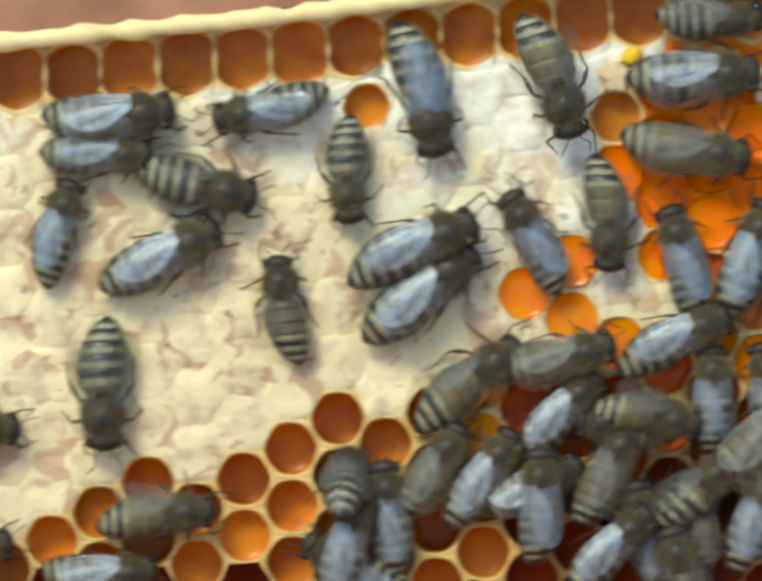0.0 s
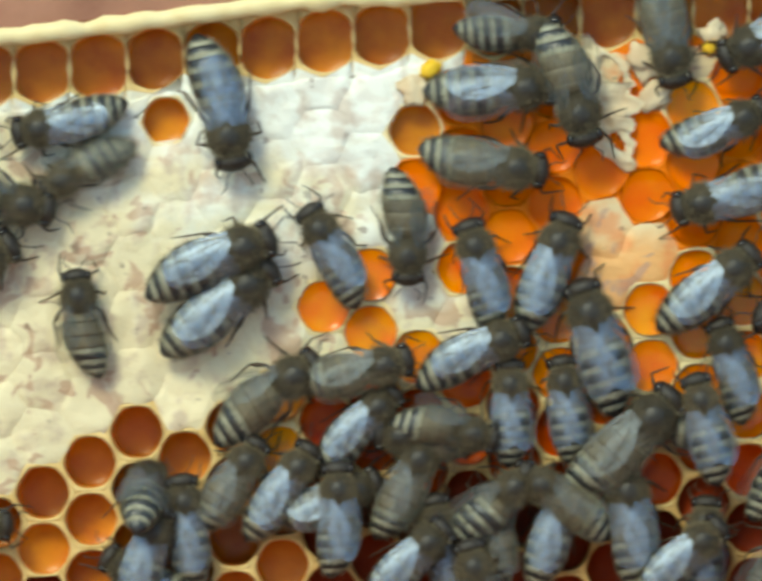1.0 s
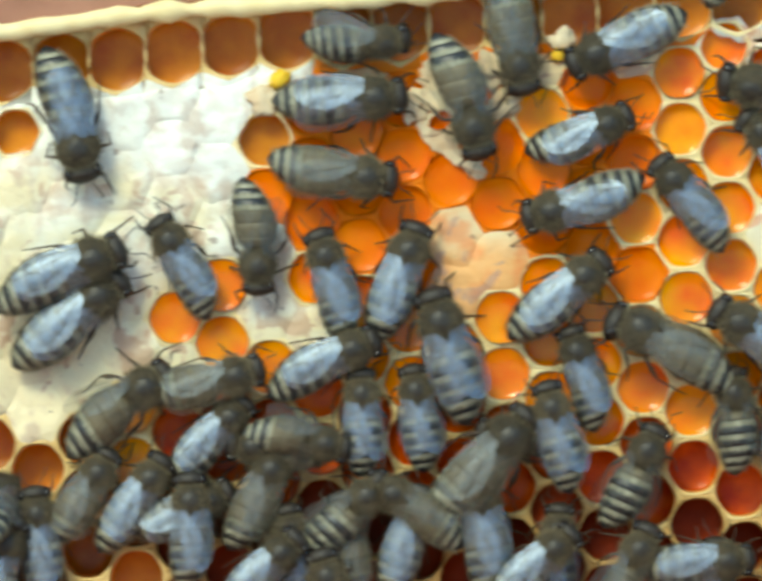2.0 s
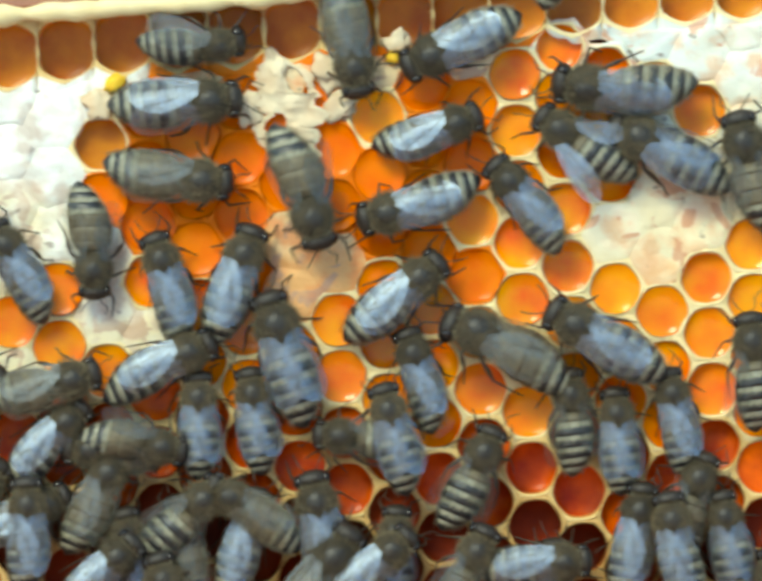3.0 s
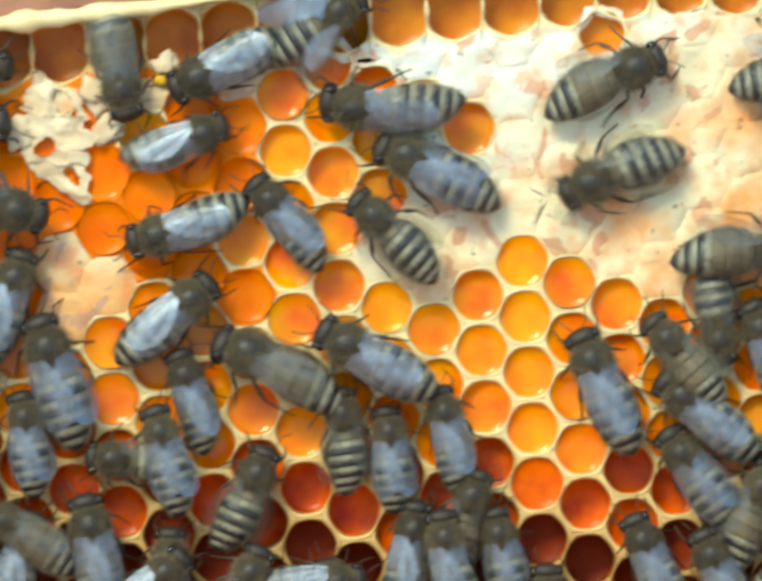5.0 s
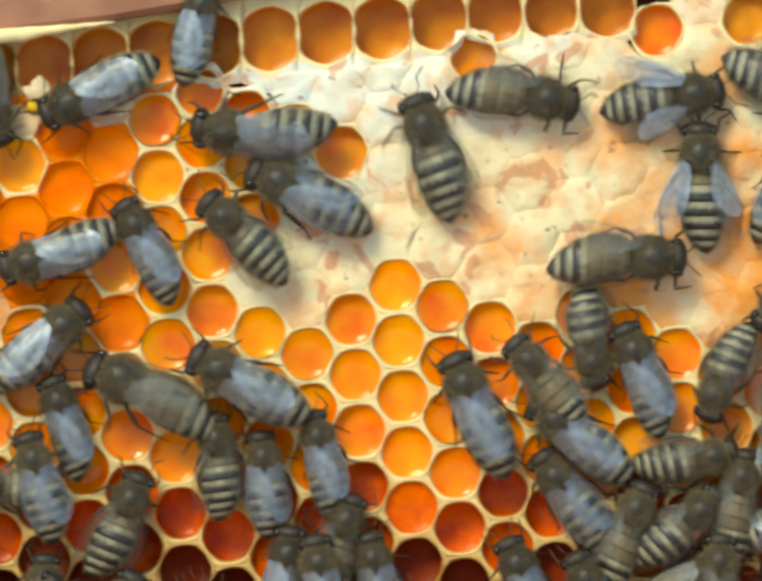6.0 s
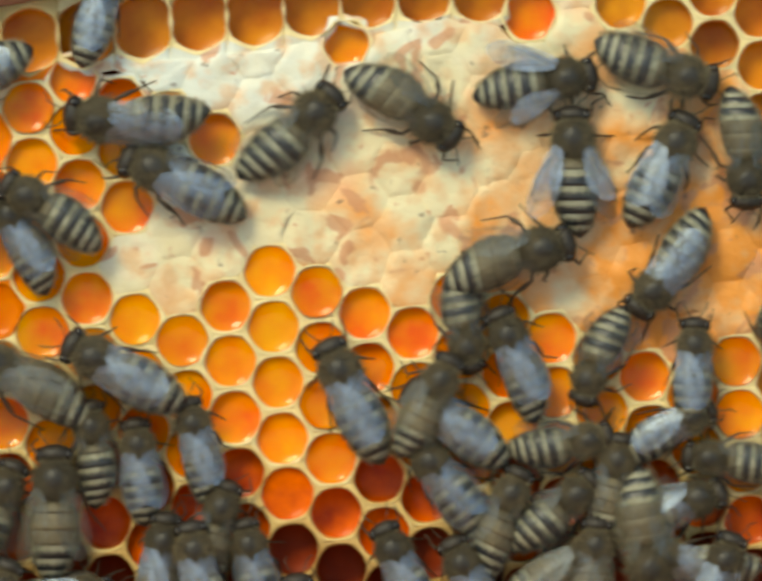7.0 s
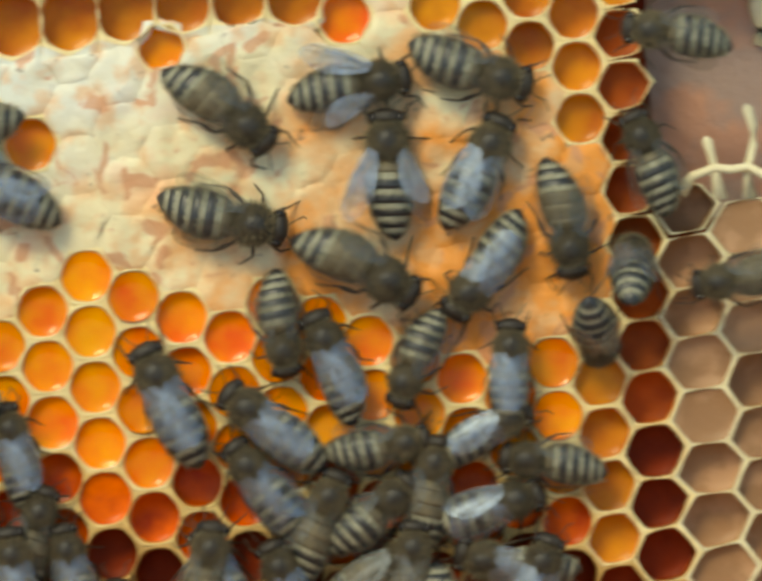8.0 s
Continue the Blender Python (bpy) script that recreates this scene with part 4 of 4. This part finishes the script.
honey_bee("half_bent", 82.6, -17.2, 72, 0.84, 0.0)
honey_bee("fold_dull", 119.6, -20.8, 86, 0.86, 0.6)
honey_bee("half_bent", 60.9, -25.1, 67, 0.88, 1.4)
honey_bee("fold_close", 91.0, -26.7, 93, 0.88, 0.0)
honey_bee("fold_askew", 18.2, -22.3, 95, 0.88, 1.5)
honey_bee("half_bent", 32.3, -29.0, 108, 0.88, 2.6)
honey_bee("fold", -0.4, -27.2, 74, 0.88, 1.7)
shifter = honey_bee("fold_askew", 53.5, 17.2, 28, 0.86, 0.0)
drifter = honey_bee("fold_askew", 65.5, 11.6, 134, 0.87, 0.0)
early_walker = honey_bee("half", -2.4, 8.7, -83, 0.82, 0.0)


ROOTS = {"foreleg": (4.0, 0.9), "middle_leg": (2.9, 1.1), "hind_leg": (1.9, 1.0)}


def stride(bee, start, end, beat=0.42, swing=15.0):
    """The legs of a walking bee swing at their roots, three and three in turn."""
    for leg_part in bee.children:
        kind = leg_part.name.split(".")[0]
        if kind not in ROOTS:
            continue
        side = 1 if leg_part.data.vertices[0].co.y > 0 else -1
        root = Vector((ROOTS[kind][0], side * ROOTS[kind][1], 1.3)) * MM
        phase = 0.0 if (side > 0) == (kind != "middle_leg") else math.pi
        steps = [start + (end - start) * k / round((end - start) / 0.1) for k in range(round((end - start) / 0.1) + 1)]
        rows = []
        for t in sorted({0.0, *steps, 8.0}):
            ease = max(0.0, min(1.0, (t - start) / 0.2, (end - t) / 0.2)) if start <= t <= end else 0.0
            a = swing * ease * math.sin(2 * math.pi * t / beat + phase)
            rows.append((t, Matrix.Translation(root) @ Matrix.Rotation(radians(a), 4, "Z") @ Matrix.Translation(-root)))
        walk(leg_part, rows)


def motions():
    walk(climber, [
        (0.00, on_comb(17.6, 18.8, -70, 1.2)),
        (1.50, on_comb(43.0, 20.7, -74, 1.2)),
        (2.80, on_comb(43.6, 14.4, -73, 1.2)),
        (3.50, on_comb(45.0, 7.0, -74, 1.2)),
        (4.00, on_comb(42.8, 8.6, -41, 1.2)),
        (4.50, on_comb(40.0, 10.7, -17, 1.2)),
        (4.70, on_comb(35.7, 12.6, -14, 1.2)),
        (8.00, on_comb(35.7, 12.6, -14, 1.2)),
    ])
    walk(turner, [
        (0.00, on_comb(87.2, 15.3, 105, 0.0)),
        (3.50, on_comb(87.2, 15.3, 105, 0.0)),
        (4.00, on_comb(91.1, 22.5, 75, 0.0)),
        (4.20, on_comb(91.1, 25.4, 49, 0.0)),
        (4.50, on_comb(92.4, 26.1, 33, 0.0)),
        (5.80, on_comb(99.4, 26.8, 1, 0.0)),
        (6.00, on_comb(99.7, 27.0, -11, 0.0)),
        (6.20, on_comb(100.4, 25.9, -33, 0.0)),
        (6.50, on_comb(101.2, 25.3, -40, 0.0)),
        (7.00, on_comb(101.5, 24.4, -38, 0.0)),
        (8.00, on_comb(101.6, 24.5, -41, 0.0)),
    ])
    walk(wanderer, [
        (0.00, on_comb(99.5, 15.2, -105, 0.0)),
        (4.50, on_comb(99.5, 15.2, -105, 0.0)),
        (5.15, on_comb(95.5, 17.8, -172, 0.0)),
        (5.80, on_comb(91.6, 20.4, -240, 0.0)),
        (6.00, on_comb(91.4, 21.1, -248, 0.0)),
        (6.20, on_comb(92.7, 24.5, -259, 0.0)),
        (6.50, on_comb(93.2, 25.9, -278, 0.0)),
        (7.00, on_comb(90.2, 21.6, -314, 0.0)),
        (7.20, on_comb(89.7, 22.7, -326, 0.0)),
        (7.40, on_comb(92.1, 19.6, -359, 0.0)),
        (7.50, on_comb(92.9, 18.6, -374, 0.0)),
        (7.60, on_comb(94.0, 17.4, -377, 0.0)),
        (7.80, on_comb(97.2, 14.3, -371, 0.0)),
        (8.00, on_comb(101.6, 13.6, -370, 0.0)),
    ])
    walk(feeder, [
        (0.00, on_comb(109.5, 8.5, -3, 0.6)),
        (4.50, on_comb(109.5, 8.5, -3, 0.6)),
        (5.80, on_comb(110.0, 11.4, -0, 0.6)),
        (6.50, on_comb(110.0, 10.2, -2, 0.6)),
        (6.80, on_comb(110.8, 10.6, 11, 0.6)),
        (7.00, on_comb(111.6, 9.8, 14, 0.6)),
        (7.20, on_comb(112.4, 9.6, 14, 0.6)),
        (7.40, on_comb(115.4, 9.2, -8, 0.6)),
        (7.50, on_comb(115.6, 9.0, -8, 0.6)),
        (8.00, on_comb(115.0, 9.1, -31, 0.6)),
    ])
    walk(arrival, [
        (0.00, on_comb(74.3, 16.9, 144, 0.0)),
        (2.80, on_comb(74.3, 16.9, 144, 0.0)),
        (3.00, on_comb(70.6, 17.2, 146, 0.0)),
        (3.50, on_comb(70.0, 17.1, 117, 0.0)),
        (3.80, on_comb(67.8, 19.1, 96, 0.0)),
        (4.00, on_comb(67.3, 21.6, 91, 0.0)),
        (4.20, on_comb(66.8, 23.4, 86, 0.0)),
        (4.50, on_comb(67.0, 25.0, 84, 0.0)),
        (4.70, on_comb(66.9, 26.0, 80, 0.0)),
        (5.07, on_comb(67.4, 32.0, 21, 0.0)),
        (5.43, on_comb(67.9, 38.0, -38, 0.0)),
        (5.80, on_comb(68.3, 43.9, -98, 0.0)),
        (8.00, on_comb(68.3, 43.9, -98, 0.0)),
    ])
    walk(crosser, [
        (0.00, on_comb(88.4, -3.9, 100, 1.2)),
        (3.50, on_comb(88.4, -3.9, 100, 1.2)),
        (3.80, on_comb(86.1, 4.0, 96, 1.2)),
        (4.00, on_comb(87.7, 2.7, 102, 1.2)),
        (4.20, on_comb(85.5, 4.5, 126, 1.2)),
        (4.50, on_comb(76.5, 9.9, 136, 1.2)),
        (4.70, on_comb(75.5, 10.0, 140, 1.2)),
        (5.80, on_comb(73.1, 12.6, 139, 1.2)),
        (6.00, on_comb(72.9, 12.8, 139, 1.2)),
        (6.50, on_comb(70.6, 14.1, 143, 1.2)),
        (7.00, on_comb(66.3, 14.0, 150, 1.2)),
        (8.00, on_comb(65.3, 14.4, 155, 1.2)),
    ])
    walk(descender, [
        (0.00, on_comb(134.0, 22.1, -90, 0.0)),
        (6.50, on_comb(134.0, 22.1, -90, 0.0)),
        (7.00, on_comb(134.2, 19.9, -88, 0.0)),
        (7.50, on_comb(135.4, 17.2, -76, 0.0)),
        (8.00, on_comb(134.8, 13.2, -83, 0.0)),
    ])
    walk(hoverer, [
        (0.00, on_comb(155.3, 6.9, -174, 3.0)),
        (7.50, on_comb(155.3, 6.9, -174, 3.0)),
        (8.00, on_comb(151.6, 7.8, -172, 3.0)),
    ])
    walk(lander, [
        (0.00, on_comb(146.6, 31.6, 175, 4.0)),
        (7.50, on_comb(146.6, 31.6, 175, 4.0)),
        (8.00, on_comb(145.0, 31.7, 174, 4.0)),
    ])
    walk(pusher, [
        (0.00, on_comb(103.6, -1.0, 133, 1.2)),
        (5.80, on_comb(103.6, -1.0, 133, 1.2)),
        (6.00, on_comb(102.5, -0.9, 132, 1.2)),
        (6.20, on_comb(104.2, -3.7, 131, 1.2)),
        (6.50, on_comb(104.6, -4.6, 162, 1.2)),
        (6.80, on_comb(105.4, -4.2, 100, 1.2)),
        (7.00, on_comb(103.5, -4.6, 64, 1.2)),
        (7.20, on_comb(102.1, -7.4, 69, 1.2)),
        (7.50, on_comb(98.3, -13.6, 71, 1.2)),
        (8.00, on_comb(99.7, -20.9, 82, 1.2)),
    ])
    walk(leaver, [
        (0.00, on_comb(122.4, -0.2, -91, 0.6)),
        (4.50, on_comb(122.4, -0.2, -91, 0.6)),
        (5.80, on_comb(125.5, -3.7, -91, 0.6)),
        (6.50, on_comb(126.4, -10.4, -91, 0.6)),
        (7.00, on_comb(124.6, -17.8, -80, 0.6)),
        (8.00, on_comb(122.0, -27.0, -87, 0.6)),
    ])
    walk(riser, [
        (0.00, on_comb(67.9, -42.5, 91, 0.6)),
        (4.50, on_comb(67.9, -42.5, 91, 0.6)),
        (5.80, on_comb(68.4, -32.3, 89, 0.6)),
        (6.50, on_comb(67.7, -18.4, 95, 0.6)),
        (7.00, on_comb(67.1, -15.2, 91, 0.6)),
        (8.00, on_comb(65.3, -12.5, 92, 0.6)),
    ])
    walk(top_walker, [
        (0.00, on_comb(68.0, 35.9, 76, 0.0)),
        (4.50, on_comb(68.0, 35.9, 76, 0.0)),
        (5.80, on_comb(68.0, 33.2, 79, 0.0)),
        (6.50, on_comb(67.7, 32.6, 73, 0.0)),
        (7.00, on_comb(71.0, 33.4, 72, 0.0)),
        (8.00, on_comb(70.8, 34.2, 69, 0.0)),
    ])
    walk(slider, [
        (0.00, on_comb(40.1, -14.7, 48, 0.6)),
        (1.50, on_comb(47.2, -13.4, 50, 0.6)),
        (2.80, on_comb(46.2, -23.4, 57, 0.6)),
        (3.50, on_comb(47.2, -31.5, 61, 0.6)),
        (8.00, on_comb(47.2, -31.5, 61, 0.6)),
    ])
    walk(shifter, [
        (0.00, on_comb(53.5, 17.2, 28, 0.0)),
        (1.50, on_comb(53.5, 17.2, 28, 0.0)),
        (2.80, on_comb(58.0, 17.7, 25, 0.0)),
        (3.00, on_comb(56.2, 17.8, 24, 0.0)),
        (3.80, on_comb(60.6, 20.0, 27, 0.0)),
        (4.00, on_comb(59.9, 19.9, 29, 0.0)),
        (4.20, on_comb(57.6, 19.0, 21, 0.0)),
        (4.50, on_comb(56.5, 19.0, 6, 0.0)),
        (4.80, on_comb(55.6, 19.2, 12, 0.0)),
        (5.30, on_comb(50.6, 17.6, 50, 0.0)),
        (5.80, on_comb(45.8, 16.6, 84, 0.0)),
        (8.00, on_comb(44.0, 17.0, 90, 0.0)),
    ])
    walk(drifter, [
        (0.00, on_comb(65.5, 11.6, 134, 0.0)),
        (4.50, on_comb(65.5, 11.6, 134, 0.0)),
        (4.70, on_comb(65.1, 11.8, 135, 0.0)),
        (5.80, on_comb(64.1, 11.5, 124, 0.0)),
        (6.00, on_comb(63.6, 11.5, 122, 0.0)),
        (6.50, on_comb(63.7, 11.3, 122, 0.0)),
        (8.00, on_comb(63.7, 11.3, 122, 0.0)),
    ])
    walk(early_walker, [
        (0.00, on_comb(-2.4, 8.7, -83, 0.0)),
        (0.50, on_comb(-2.2, 8.9, -86, 0.0)),
        (1.00, on_comb(-8.6, 10.2, -145, 0.0)),
        (1.50, on_comb(-16.7, 7.8, -167, 0.0)),
        (8.00, on_comb(-16.7, 7.8, -167, 0.0)),
    ])
    for bee, start, end in ((climber, 0.0, 4.8), (turner, 3.4, 7.2), (wanderer, 4.4, 8.0), (feeder, 4.4, 8.0), (arrival, 2.7, 5.8), (crosser, 3.4, 7.2),
                            (descender, 6.3, 8.0), (pusher, 5.7, 8.0), (leaver, 4.4, 8.0), (riser, 4.4, 8.0), (slider, 0.0, 3.6), (shifter, 1.5, 5.9), (early_walker, 0.0, 1.5)):
        stride(bee, start, end)


motions()
